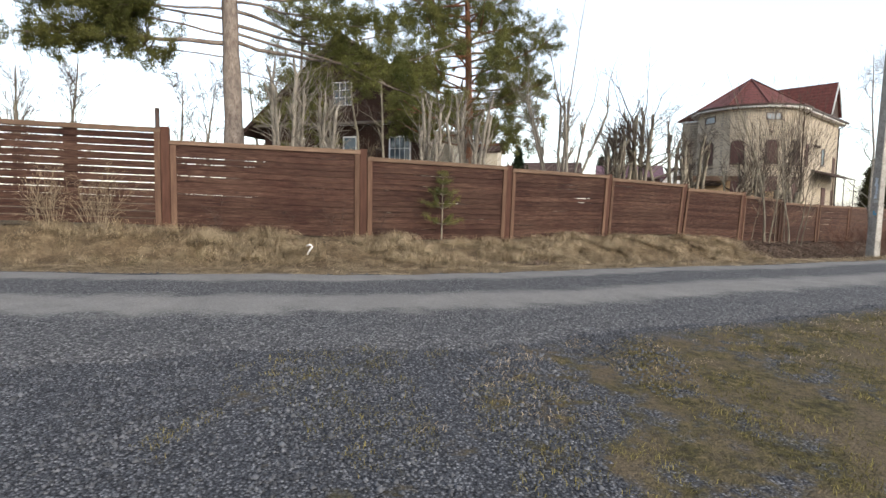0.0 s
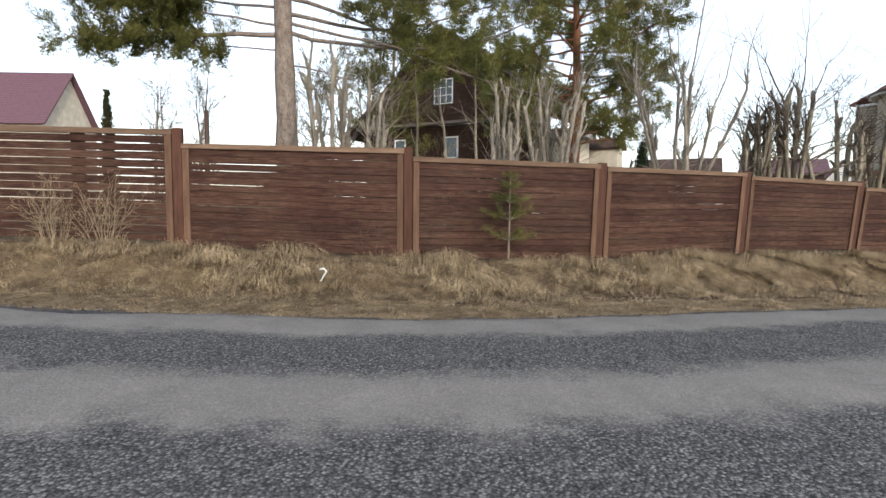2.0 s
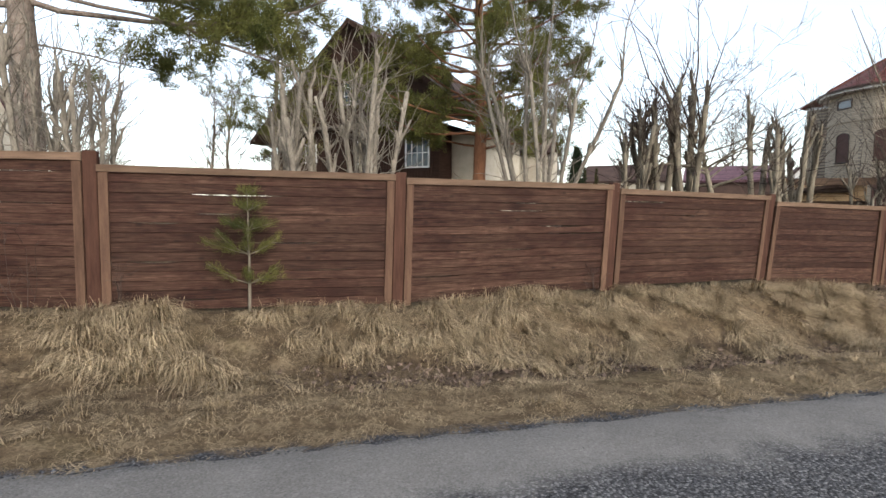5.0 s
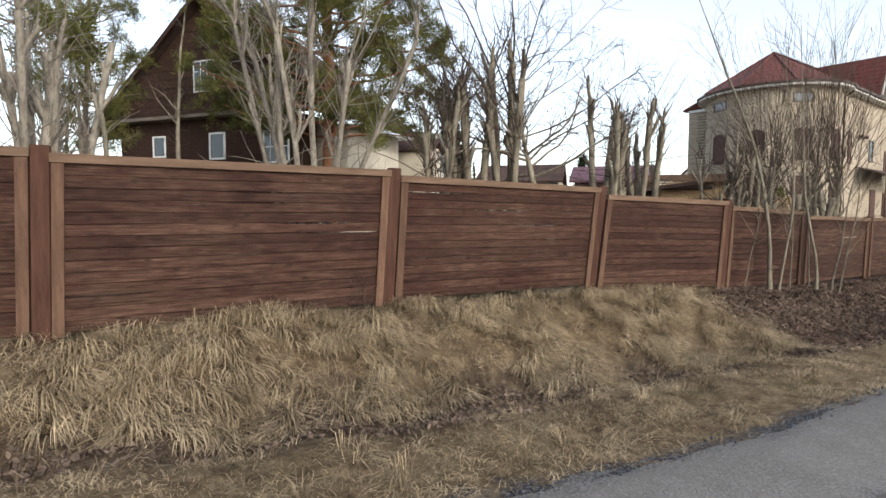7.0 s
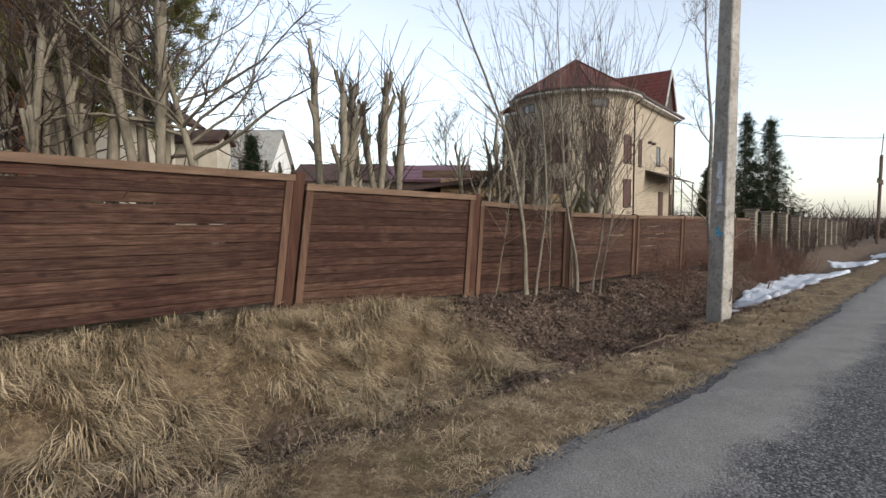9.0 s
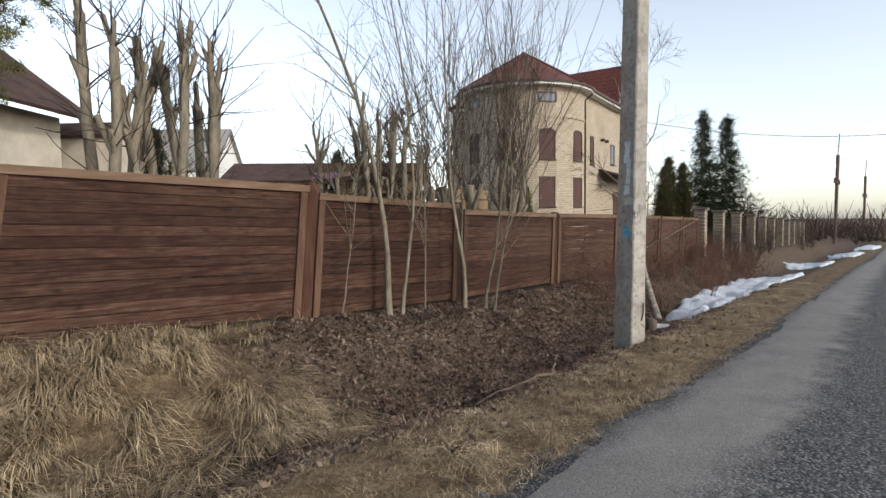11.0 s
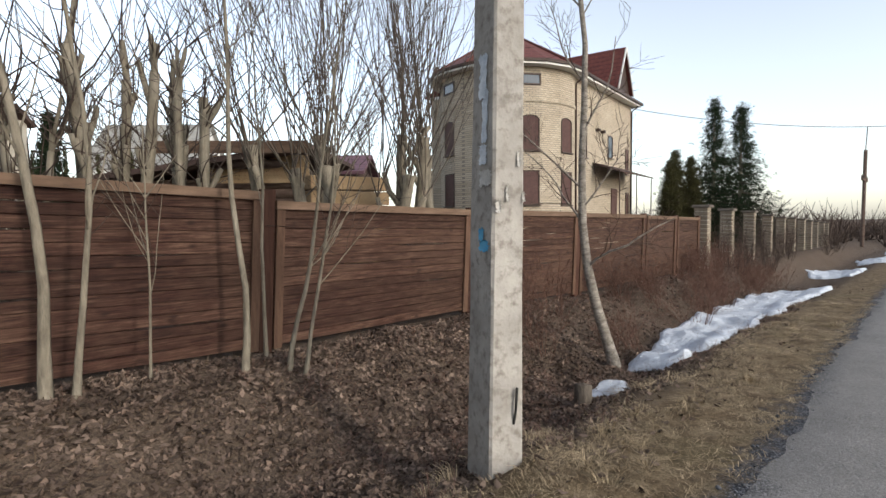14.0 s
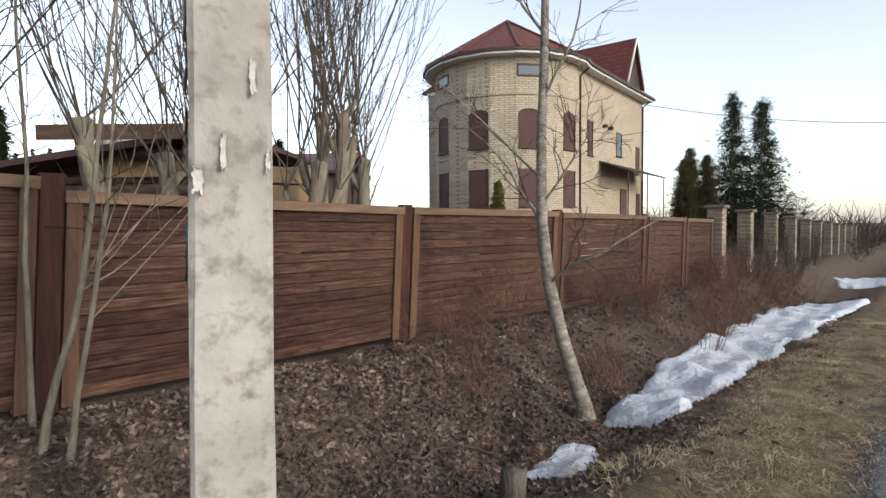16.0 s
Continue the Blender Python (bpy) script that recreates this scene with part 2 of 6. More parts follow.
def ground_material():
    m, ns, ls, p = material("ground_soil")
    att = {}
    for k in ("road_s", "road_n", "fence_n"):
        a = ns.new("ShaderNodeAttribute")
        a.attribute_name = k
        att[k] = a.outputs["Fac"]
    big = noise_tex(ns, ls, 0.9, 5, 0.6)
    mid = noise_tex(ns, ls, 5, 5, 0.65)
    fine = noise_tex(ns, ls, 45, 4, 0.7)
    straw = ramp(ns, ls, mid, [(0.3, (0.075, 0.052, 0.032)), (0.5, (0.16, 0.116, 0.07)), (0.72, (0.27, 0.205, 0.13))])
    straw = mixc(ns, ls, ramp(ns, ls, big, [(0.55, (0, 0, 0)), (0.75, (0.6, 0.6, 0.6))]), straw, (0.115, 0.1, 0.045))
    straw = mixc(ns, ls, 0.8, straw, ramp(ns, ls, noise_tex(ns, ls, 30, 5, 0.75), [(0.34, (0.35, 0.33, 0.3)), (0.6, (1.15, 1.15, 1.15))]), 'MULTIPLY')
    leaf = ramp(ns, ls, fine, [(0.3, (0.045, 0.033, 0.025)), (0.55, (0.1, 0.073, 0.054)), (0.75, (0.18, 0.132, 0.098))])
    vo = ns.new("ShaderNodeTexVoronoi")
    vo.inputs["Scale"].default_value = 80
    ls.new(ns.new("ShaderNodeTexCoord").outputs["Object"], vo.inputs["Vector"])
    stone = ramp(ns, ls, vo.outputs["Color"], [(0.0, (0.035, 0.037, 0.043)), (0.6, (0.092, 0.094, 0.104)), (1.0, (0.28, 0.28, 0.29))])
    gap = ramp(ns, ls, vo.outputs["Distance"], [(0.35, (1, 1, 1)), (0.7, (0.35, 0.35, 0.35))])
    gravel = mixc(ns, ls, 1.0, stone, gap, 'MULTIPLY')
    moss = ramp(ns, ls, noise_tex(ns, ls, 16, 6, 0.75), [(0.35, (0.026, 0.023, 0.017)), (0.5, (0.066, 0.056, 0.024)), (0.68, (0.15, 0.117, 0.06))])
    moss = mixc(ns, ls, ramp(ns, ls, noise_tex(ns, ls, 2.6, 4, 0.6), [(0.42, (0, 0, 0)), (0.6, (0.85, 0.85, 0.85))]), moss, ramp(ns, ls, fine, [(0.3, (0.045, 0.034, 0.025)), (0.7, (0.17, 0.132, 0.085))]))
    # the bank and verge: straw, then leaf litter further along
    s_noise = mathn(ns, ls, 'MULTIPLY_ADD', big, 3.0, att["road_s"])
    leafy = ramp(ns, ls, mathn(ns, ls, 'MULTIPLY', mathn(ns, ls, 'ADD', s_noise, -13.8), 0.55, clamp=True), [(0.0, (0, 0, 0)), (1.0, (1, 1, 1))])
    verge = mathn(ns, ls, 'MULTIPLY', mathn(ns, ls, 'ADD', mathn(ns, ls, 'MULTIPLY_ADD', mid, 1.2, att["road_n"]), -1.35), 1.6, clamp=True)
    leafy = mathn(ns, ls, 'MULTIPLY', leafy, verge)
    bottom = mathn(ns, ls, 'SUBTRACT', 1.15, mathn(ns, ls, 'MULTIPLY', mathn(ns, ls, 'ABSOLUTE', mathn(ns, ls, 'ADD', mathn(ns, ls, 'MULTIPLY_ADD', mid, 1.4, att["road_n"]), -2.6)), 1.35), clamp=True)
    along = mathn(ns, ls, 'MULTIPLY', mathn(ns, ls, 'ADD', att["road_s"], -1.5), 0.3, clamp=True)
    leafy = mathn(ns, ls, 'MAXIMUM', leafy, mathn(ns, ls, 'MULTIPLY', mathn(ns, ls, 'MULTIPLY', bottom, along), 0.85))
    bank = mixc(ns, ls, leafy, straw, leaf)
    # the near side: gravel with moss and grass spreading over it
    nn = mathn(ns, ls, 'MULTIPLY_ADD', mid, 0.8, att["road_n"])
    far_side = mathn(ns, ls, 'MULTIPLY', mathn(ns, ls, 'ADD', nn, -0.25), 4.0, clamp=True)
    lie = mathn(ns, ls, 'MULTIPLY_ADD', att["road_s"], 0.33, mathn(ns, ls, 'MULTIPLY_ADD', att["road_n"], -0.15, 0.12))
    grassy = mathn(ns, ls, 'ADD', lie, mathn(ns, ls, 'MULTIPLY_ADD', big, 2.0, mathn(ns, ls, 'MULTIPLY_ADD', mid, 2.6, -2.45)), clamp=True)
    out_n = mathn(ns, ls, 'MULTIPLY', mathn(ns, ls, 'ADD', mathn(ns, ls, 'MULTIPLY', att["road_n"], -1.0), -ROAD_W + 0.1), 3.0, clamp=True)
    near = mixc(ns, ls, mathn(ns, ls, 'MULTIPLY', ramp(ns, ls, grassy, [(0.34, (0, 0, 0)), (0.72, (1, 1, 1))]), out_n), gravel, moss)
    col = mixc(ns, ls, far_side, near, bank)
    ls.new(col, p.inputs["Base Color"])
    p.inputs["Roughness"].default_value = 0.95
    h = mathn(ns, ls, 'ADD', fine, mathn(ns, ls, 'MULTIPLY', vo.outputs["Distance"], -0.6))
    bump(ns, ls, p, h, 0.7, 0.02)
    return m


def road_material():
    m, ns, ls, p = material("gravel_road")
    a = ns.new("ShaderNodeAttribute")
    a.attribute_name = "road_n"
    n = a.outputs["Fac"]
    mid = noise_tex(ns, ls, 2.0, 5, 0.65)
    fine = noise_tex(ns, ls, 70, 4, 0.7)
    vo = ns.new("ShaderNodeTexVoronoi")
    vo.inputs["Scale"].default_value = 60
    ls.new(ns.new("ShaderNodeTexCoord").outputs["Object"], vo.inputs["Vector"])
    stone = ramp(ns, ls, vo.outputs["Color"], [(0.0, (0.055, 0.055, 0.059)), (0.55, (0.128, 0.127, 0.132)), (1.0, (0.33, 0.325, 0.325))])
    gap = ramp(ns, ls, vo.outputs["Distance"], [(0.35, (1, 1, 1)), (0.7, (0.4, 0.4, 0.4))])
    gravel = mixc(ns, ls, 1.0, stone, gap, 'MULTIPLY')
    dust = ramp(ns, ls, mid, [(0.3, (0.195, 0.184, 0.169)), (0.7, (0.275, 0.26, 0.24))])
    dust = mixc(ns, ls, 0.5, dust, ramp(ns, ls, fine, [(0.35, (0.4, 0.4, 0.4)), (0.58, (1.1, 1.1, 1.1))]), 'MULTIPLY')
    dust = mixc(ns, ls, 0.25, dust, mixc(ns, ls, 0.6, stone, gap, 'MULTIPLY'))
    w = mathn(ns, ls, 'MULTIPLY_ADD', mid, 0.9, mathn(ns, ls, 'ADD', n, -0.45))
    # two packed wheel tracks, loose stones between and beside them
    t1 = mathn(ns, ls, 'SUBTRACT', 1.0, mathn(ns, ls, 'MULTIPLY', mathn(ns, ls, 'ABSOLUTE', mathn(ns, ls, 'ADD', w, 0.56)), 1.6), clamp=True)
    t2 = mathn(ns, ls, 'SUBTRACT', 1.0, mathn(ns, ls, 'MULTIPLY', mathn(ns, ls, 'ABSOLUTE', mathn(ns, ls, 'ADD', w, 2.66)), 1.55), clamp=True)
    tr = mathn(ns, ls, 'MULTIPLY_ADD', mathn(ns, ls, 'MAXIMUM', t1, t2), 2.0, mathn(ns, ls, 'MULTIPLY_ADD', fine, 0.9, -0.5), clamp=True)
    col = mixc(ns, ls, tr, gravel, dust)
    ls.new(col, p.inputs["Base Color"])
    p.inputs["Roughness"].default_value = 0.9
    h = mathn(ns, ls, 'MULTIPLY', mathn(ns, ls, 'ADD', fine, mathn(ns, ls, 'MULTIPLY', vo.outputs["Distance"], -1.0)), mathn(ns, ls, 'SUBTRACT', 1.45, tr))
    bump(ns, ls, p, h, 0.7, 0.015)
    return m


gme.materials.append(ground_material())
ground = tagged(new("ground", gme), "rough ground of straw-coloured grass, leaf litter and gravel", "ground", kind="structure")


def build_road():
    ss = np.concatenate([np.arange(-140, -20, 6.0), np.arange(-20, 36, 0.15), np.arange(36, 90, 1.5), np.arange(90, 400, 15.0)])
    nns = np.linspace(0, 1, 26)
    rng = np.random.RandomState(5)
    j1 = np.convolve(rng.normal(0, 1, len(ss) + 8), np.ones(9) / 3, 'valid')
    j2 = np.convolve(rng.normal(0, 1, len(ss) + 8), np.ones(9) / 3, 'valid')
    V_, N_ = [], []
    for k, s in enumerate(ss):
        n0 = 0.06 * j1[k] - 0.02
        n1 = -ROAD_W + 0.10 * j2[k]
        for t in nns:
            n = n0 + (n1 - n0) * t
            V_.append(edge.at(s, n))
            N_.append(n)
    V_ = np.array(V_)
    z = ground_z(V_[:, 0], V_[:, 1])
    tt = np.tile(nns, len(ss))
    z = z + 0.018 * np.clip(np.minimum(tt, 1 - tt) * 26 - 0.6, -1, 1)
    k = len(nns)
    f = [(i * k + j, (i + 1) * k + j, (i + 1) * k + j + 1, i * k + j + 1) for i in range(len(ss) - 1) for j in range(k - 1)]
    me = mesh_from("road", np.column_stack([V_, z]), [tuple(reversed(q)) for q in f], road_material(), True)
    me.attributes.new("road_n", 'FLOAT', 'POINT').data.foreach_set("value", np.array(N_, np.float32))
    return tagged(new("road", me), "narrow grey gravel road with two packed wheel tracks", "road", kind="structure")


build_road()

# ---------------------------------------------------------------- the board fence
def board_material():
    m, ns, ls, p = material("stained_fence_board")
    tc = ns.new("ShaderNodeTexCoord").outputs["Object"]
    rnd = ns.new("ShaderNodeObjectInfo").outputs["Random"]
    off = ns.new("ShaderNodeCombineXYZ")
    for i in range(3):
        ls.new(mathn(ns, ls, 'MULTIPLY', rnd, (37.0, 11.0, 23.0)[i]), off.inputs[i])
    add = ns.new("ShaderNodeVectorMath")
    ls.new(tc, add.inputs[0])
    ls.new(off.outputs[0], add.inputs[1])
    v = add.outputs[0]
    place = ns.new("ShaderNodeNewGeometry").outputs["Position"]
    grain = noise_tex(ns, ls, 10, 6, 0.7, vec=v, stretch=(0.3, 3, 7))
    mottle = noise_tex(ns, ls, 7, 5, 0.65, vec=v, stretch=(0.8, 1, 2.2))
    panel = noise_tex(ns, ls, 0.75, 4, 0.6, vec=place, stretch=(1, 1, 1.6))
    dark = ramp(ns, ls, grain, [(0.34, (0.013, 0.0053, 0.0046)), (0.5, (0.034, 0.0138, 0.0104)), (0.66, (0.068, 0.0315, 0.022))])
    worn = ramp(ns, ls, grain, [(0.34, (0.028, 0.0138, 0.01)), (0.5, (0.066, 0.0355, 0.0245)), (0.66, (0.128, 0.078, 0.054))])
    bare = mathn(ns, ls, 'MULTIPLY_ADD', mottle, 2.6, mathn(ns, ls, 'MULTIPLY_ADD', panel, 2.2, mathn(ns, ls, 'MULTIPLY_ADD', rnd, 0.25, -2.1)), clamp=True)
    sep = ns.new("ShaderNodeSeparateXYZ")                     # the stain is more worn towards the sunny far end
    ls.new(place, sep.inputs[0])
    bare = mathn(ns, ls, 'ADD', bare, mathn(ns, ls, 'MULTIPLY', mathn(ns, ls, 'MULTIPLY_ADD', sep.outputs[0], 0.075, -0.75, clamp=True), mathn(ns, ls, 'MULTIPLY_ADD', mottle, 2.0, -0.2, clamp=True)), clamp=True)
    col = mixc(ns, ls, bare, dark, worn)
    knot = ns.new("ShaderNodeTexVoronoi")
    knot.inputs["Scale"].default_value = 3.4
    mp = ns.new("ShaderNodeMapping")
    mp.inputs["Scale"].default_value = (1.0, 0.2, 2.0)
    ls.new(v, mp.inputs[0])
    ls.new(mp.outputs[0], knot.inputs["Vector"])
    col = mixc(ns, ls, ramp(ns, ls, knot.outputs["Distance"], [(0.06, (0.8, 0.8, 0.8)), (0.2, (0, 0, 0))]), col, (0.016, 0.008, 0.0065))
    hsv = ns.new("ShaderNodeHueSaturation")
    ls.new(mathn(ns, ls, 'MULTIPLY_ADD', rnd, 0.34, 0.72), hsv.inputs["Value"])
    ls.new(col, hsv.inputs["Color"])
    ls.new(hsv.outputs[0], p.inputs["Base Color"])
    p.inputs["Roughness"].default_value = 0.72
    bump(ns, ls, p, grain, 0.5, 0.006)
    return m


M["board"] = board_material()
M["strip"] = surface("worn_strip_wood", (0.07, 0.039, 0.027), (0.14, 0.084, 0.056), 2.5, 0.78, fine=40, stretch=(6, 6, 0.7), obrand=0.22)
# top and foot of each panel at its two posts: (left top, right top, left foot, right foot, lean of the right post)
PANELS = [(2.86, 2.86, 1.12, 1.04), (2.64, 2.63, 0.97, 0.78), (2.50, 2.47, 0.75, 0.70), (2.43, 2.42, 0.70, 0.74), (2.36, 2.31, 0.76, 0.72),
          (2.20, 2.13, 0.60, 0.50), (2.04, 1.95, 0.46, 0.34), (1.86, 1.80, 0.33, 0.30), (1.80, 1.79, 0.28, 0.22), (1.77, 1.75, 0.2, 0.16),
          (1.73, 1.71, 0.14, 0.1), (1.70, 1.68, 0.08, 0.05)]
LEAN_TOP = [0.0, 0.0, 0.0, 0.05, 0.12, 0.24, 0.17, 0.10, 0.12, 0.14, 0.15, 0.15, 0.1]


BOARD_FENCE = thing("board_fence", "long brown-stained fence of horizontal boards stepping down along the bank", "fence")


def fence_panel(i):
    rng = random.Random(40 + i)
    a, b = Vector((*POSTS[i], 0)), Vector((*POSTS[i + 1], 0))
    d = (b - a)
    L = d.length
    d.normalize()
    ang = math.degrees(math.atan2(d.y, d.x))
    tl, tr, fl, fr = PANELS[i]
    base = min(fl, fr)
    root = part("fence_panel", None, BOARD_FENCE, m=pose(a.x, a.y, base, 0, 0, ang))
    l0, l1 = LEAN_TOP[i], LEAN_TOP[i + 1]
    x0, x1 = 0.085, L - 0.085
    H = 1.75

    def at(x, z):      # from the upright panel to the leaning one
        t = (x - x0) / (x1 - x0)
        lo, hi = fl + (fr - fl) * t, tl + (tr - tl) * t
        return lo + (hi - lo) * z - base, (l0 + (l1 - l0) * t) * ((lo + (hi - lo) * z - (fl + fr) / 2) / H)

    def piece(name, xa, xb, za, zb, y0, y1, mat, jit=0.0):
        v = []
        for y in (y0, y1):
            for x, z in ((xa, za), (xb, za), (xb, zb), (xa, zb)):
                zz, sh = at(x, z)
                v.append((x + sh, y, zz + rng.uniform(-jit, jit)))
        c = Vector(((xa + xb) / 2, 0, at((xa + xb) / 2, za)[0]))
        f = [(0, 1, 2, 3), (7, 6, 5, 4), (0, 4, 5, 1), (1, 5, 6, 2), (2, 6, 7, 3), (3, 7, 4, 0)]
        me = mesh_from(name, [Vector(p) - c for p in v], f, mat)
        return part(name, me, root, m=Matrix.Translation(c))

    def board(xa, xb, za, zb, y, slits):
        """One board with eased edges; slits: (from, to, depth) where its upper edge is shrunk away from the next."""
        ns_ = max(3, int((xb - xa) / 0.22))
        c = Vector(((xa + xb) / 2, 0, at((xa + xb) / 2, za)[0]))
        ph, v, f = rng.uniform(0, 6.28), [], []
        for q in range(ns_ + 1):
            x = xa + (xb - xa) * q / ns_
            lo, sh = at(x, za)
            hi, sh2 = at(x, zb)
            hi += 0.0025 * math.sin(ph + 2.3 * x)
            for p0, p1, dep in slits:
                hi -= dep * min(1, max(0, (x - p0) * 9)) * min(1, max(0, (p1 - x) * 9))
            for yy, zz, s_ in ((0.011, lo, sh), (-0.004, lo, sh), (-0.013, lo + 0.005, sh), (-0.012, hi - 0.007, sh2), (-0.002, hi - 0.003, sh2), (0.011, hi, sh2)):
                v.append((x + s_ - c.x, y + yy, zz - c.z))
        for q in range(ns_):
            a0, b0 = q * 6, q * 6 + 6
            f += [(a0 + k, b0 + k, b0 + (k + 1) % 6, a0 + (k + 1) % 6) for k in range(6)]
        f += [tuple(reversed(range(6))), tuple(range(ns_ * 6, ns_ * 6 + 6))]
        return part("board", mesh_from("board", v, f, M["board"]), root, m=Matrix.Translation(c))

    h = (tl + tr - fl - fr) / 2
    n = 14 if i > 0 else 13
    cap = 0.085 / h
    step = (1 - cap) / n
    for k in range(n):
        y = -0.006 + 0.0035 * (k % 2) + rng.uniform(-0.001, 0.001)
        slits = []
        if i == 0:
            slits = [(x0 - 1, x1 + 1, rng.uniform(0.010, 0.02))]
        elif i == 1:
            if k in (5, 8, 10, 11):
                slits.append((x0 + 0.1, x0 + rng.uniform(1.3, 1.75), rng.uniform(0.009, 0.014)))
            if k in (7, 9, 12):
                slits.append((x0 + 2.2, x1 - 0.3, rng.uniform(0.006, 0.009)))
        elif rng.random() < 0.5 and k < n - 1:
            p0 = rng.uniform(x0 + 0.1, x1 - 0.9)
            slits.append((p0, p0 + rng.uniform(0.4, 1.1), rng.uniform(0.012, 0.018)))
        board(x0, x1, k * step, (k + 1) * step + 0.0015, y, slits)
    if i == 0:
        piece("middle_strip", 1.3, 1.52, 0.0, 1 - cap, 0.014, 0.036, M["board"])
    strip = 0.1
    for xa, xb in ((x0, x0 + strip), (x1 - strip, x1)):
        piece("upright_strip", xa, xb, -0.02, 1 - cap - 0.002, -0.052, -0.026, M["strip"])
        piece("upright_strip", xa, xb, -0.02, 1 - cap - 0.002, 0.024, 0.046, M["strip"])
    piece("top_rail", x0 - 0.012, x1 + 0.012, 1 - cap, 1.0, -0.066, 0.05, M["rail"], 0.002)
    return root


def fence_post(i):
    x, y = POSTS[i]
    j = min(i, len(PANELS) - 1)
    top = max(PANELS[j][0], PANELS[i - 1][1] if i else 0) + 0.03
    lo = gz(x, y) - 0.25
    a, b = POSTS[max(i - 1, 0)], POSTS[min(i + 1, len(POSTS) - 1)]
    ang = math.degrees(math.atan2(b[1] - a[1], b[0] - a[0]))
    h = top - lo
    foot = (PANELS[j][2] + PANELS[max(j - 1, 0)][3]) / 2
    bm = bmesh.new()
    box_bm(bm, -0.078, 0.078, -0.034, 0.075, 0, h, 0.008)
    for v in bm.verts:
        v.co.x += LEAN_TOP[i] * (v.co.z + lo - foot) / 1.75
    return part("fence_post", bm_mesh("fence_post", bm, M["post"]), BOARD_FENCE, m=pose(x, y, lo, 0, 0, ang))


for i in range(len(PANELS)):
    fence_panel(i)
for i in range(len(POSTS)):
    fence_post(i)

# ---------------------------------------------------------------- concrete power pole beside the road
def concrete_pole():
    x, y = 14.68, 18.74
    z0 = gz(x, y) - 0.4
    root = thing("concrete_power_pole", "weathered grey concrete power pole on the road verge", "power pole", at=pose(x, y, z0, 0.0, 0.9, 10.5))
    bm = bmesh.new()
    H = 9.5
    secs = 24
    rng = random.Random(3)
    rings = []
    for k in range(secs + 1):
        t = k / secs
        wx, wy = 0.124 - 0.045 * t, 0.17 - 0.05 * t
        c = 0.016
        ring = []
        for px, py in ((-wx + c, -wy), (wx - c, -wy), (wx, -wy + c), (wx, wy - c), (wx - c, wy), (-wx + c, wy), (-wx, wy - c), (-wx, -wy + c)):
            ring.append(bm.verts.new((px + rng.uniform(-.003, .003), py + rng.uniform(-.003, .003), t * H)))
        rings.append(ring)
    for r0, r1 in zip(rings, rings[1:]):
        for q in range(8):
            bm.faces.new((r0[q], r0[(q + 1) % 8], r1[(q + 1) % 8], r1[q]))
    bm.faces.new(rings[-1])
    bm.faces.new(list(reversed(rings[0])))
    part("shaft", bm_mesh("shaft", bm, M["concrete"]), root)
    return root, z0


POLE, POLE_Z = concrete_pole()

M["pillar_brick"] = surface("worn_pillar_brick", (0.21, 0.17, 0.13), (0.31, 0.26, 0.2), 4, 0.9, obrand=0.15)

# ---------------------------------------------------------------- trees
def bark(name, lo, hi, scale=9.0, stretch=(1, 1, 0.3), dark=None, b=0.8):
    return surface(name, lo, hi, scale, 0.9, fine=45, stretch=stretch, b=b, bd=0.02, c3=dark)


M["bark_pine"] = bark("pine_bark", (0.12, 0.097, 0.083), (0.26, 0.22, 0.188), 11, (1, 1, 0.45), (0.1, 0.062, 0.048))
M["bark_pine_red"] = bark("red_pine_bark", (0.15, 0.07, 0.04), (0.26, 0.125, 0.07), 9)
M["bark_grey"] = bark("grey_bark", (0.13, 0.112, 0.092), (0.29, 0.26, 0.215), 8, (1, 1, 0.35), (0.1, 0.085, 0.07))
M["bark_olive"] = bark("olive_bark", (0.12, 0.103, 0.078), (0.27, 0.236, 0.182), 10, (1, 1, 0.3))
M["bark_birch"] = bark("pale_birch_bark", (0.14, 0.12, 0.1), (0.37, 0.335, 0.29), 10, (1, 1, 2.0), (0.08, 0.065, 0.055))
M["bark_dark"] = bark("dark_bark", (0.065, 0.052, 0.042), (0.15, 0.125, 0.1), 9, (1, 1, 0.3))
M["twig"] = surface("brown_twig", (0.05, 0.036, 0.03), (0.1, 0.074, 0.06), 5, 0.85, island=0.3)
M["twig_pale"] = surface("pale_dry_twig", (0.22, 0.17, 0.115), (0.36, 0.29, 0.2), 5, 0.85, island=0.25)
M["cut"] = surface("cut_wood", (0.36, 0.27, 0.16), (0.48, 0.37, 0.23), 20, 0.8)


def needle_mat(name, c1, c2):
    m = surface(name, c1, c2, 1.2, 0.6, fine=9, island=0.35, b=0)
    ns, ls = m.node_tree.nodes, m.node_tree.links
    p, glow = ns["Principled BSDF"], ns.new("ShaderNodeBsdfTranslucent")     # light passes through the needles
    mix, out = ns.new("ShaderNodeMixShader"), ns["Material Output"]
    ls.new(p.inputs["Base Color"].links[0].from_socket, glow.inputs["Color"])
    mix.inputs[0].default_value = 0.42
    ls.new(p.outputs[0], mix.inputs[1])
    ls.new(glow.outputs[0], mix.inputs[2])
    ls.new(mix.outputs[0], out.inputs["Surface"])
    return m


M["needle"] = needle_mat("pine_needles", (0.075, 0.092, 0.028), (0.22, 0.21, 0.065))
M["needle_dark"] = needle_mat("spruce_needles", (0.014, 0.026, 0.014), (0.034, 0.05, 0.024))
M["thuja"] = needle_mat("thuja_scales", (0.045, 0.046, 0.02), (0.09, 0.084, 0.036))


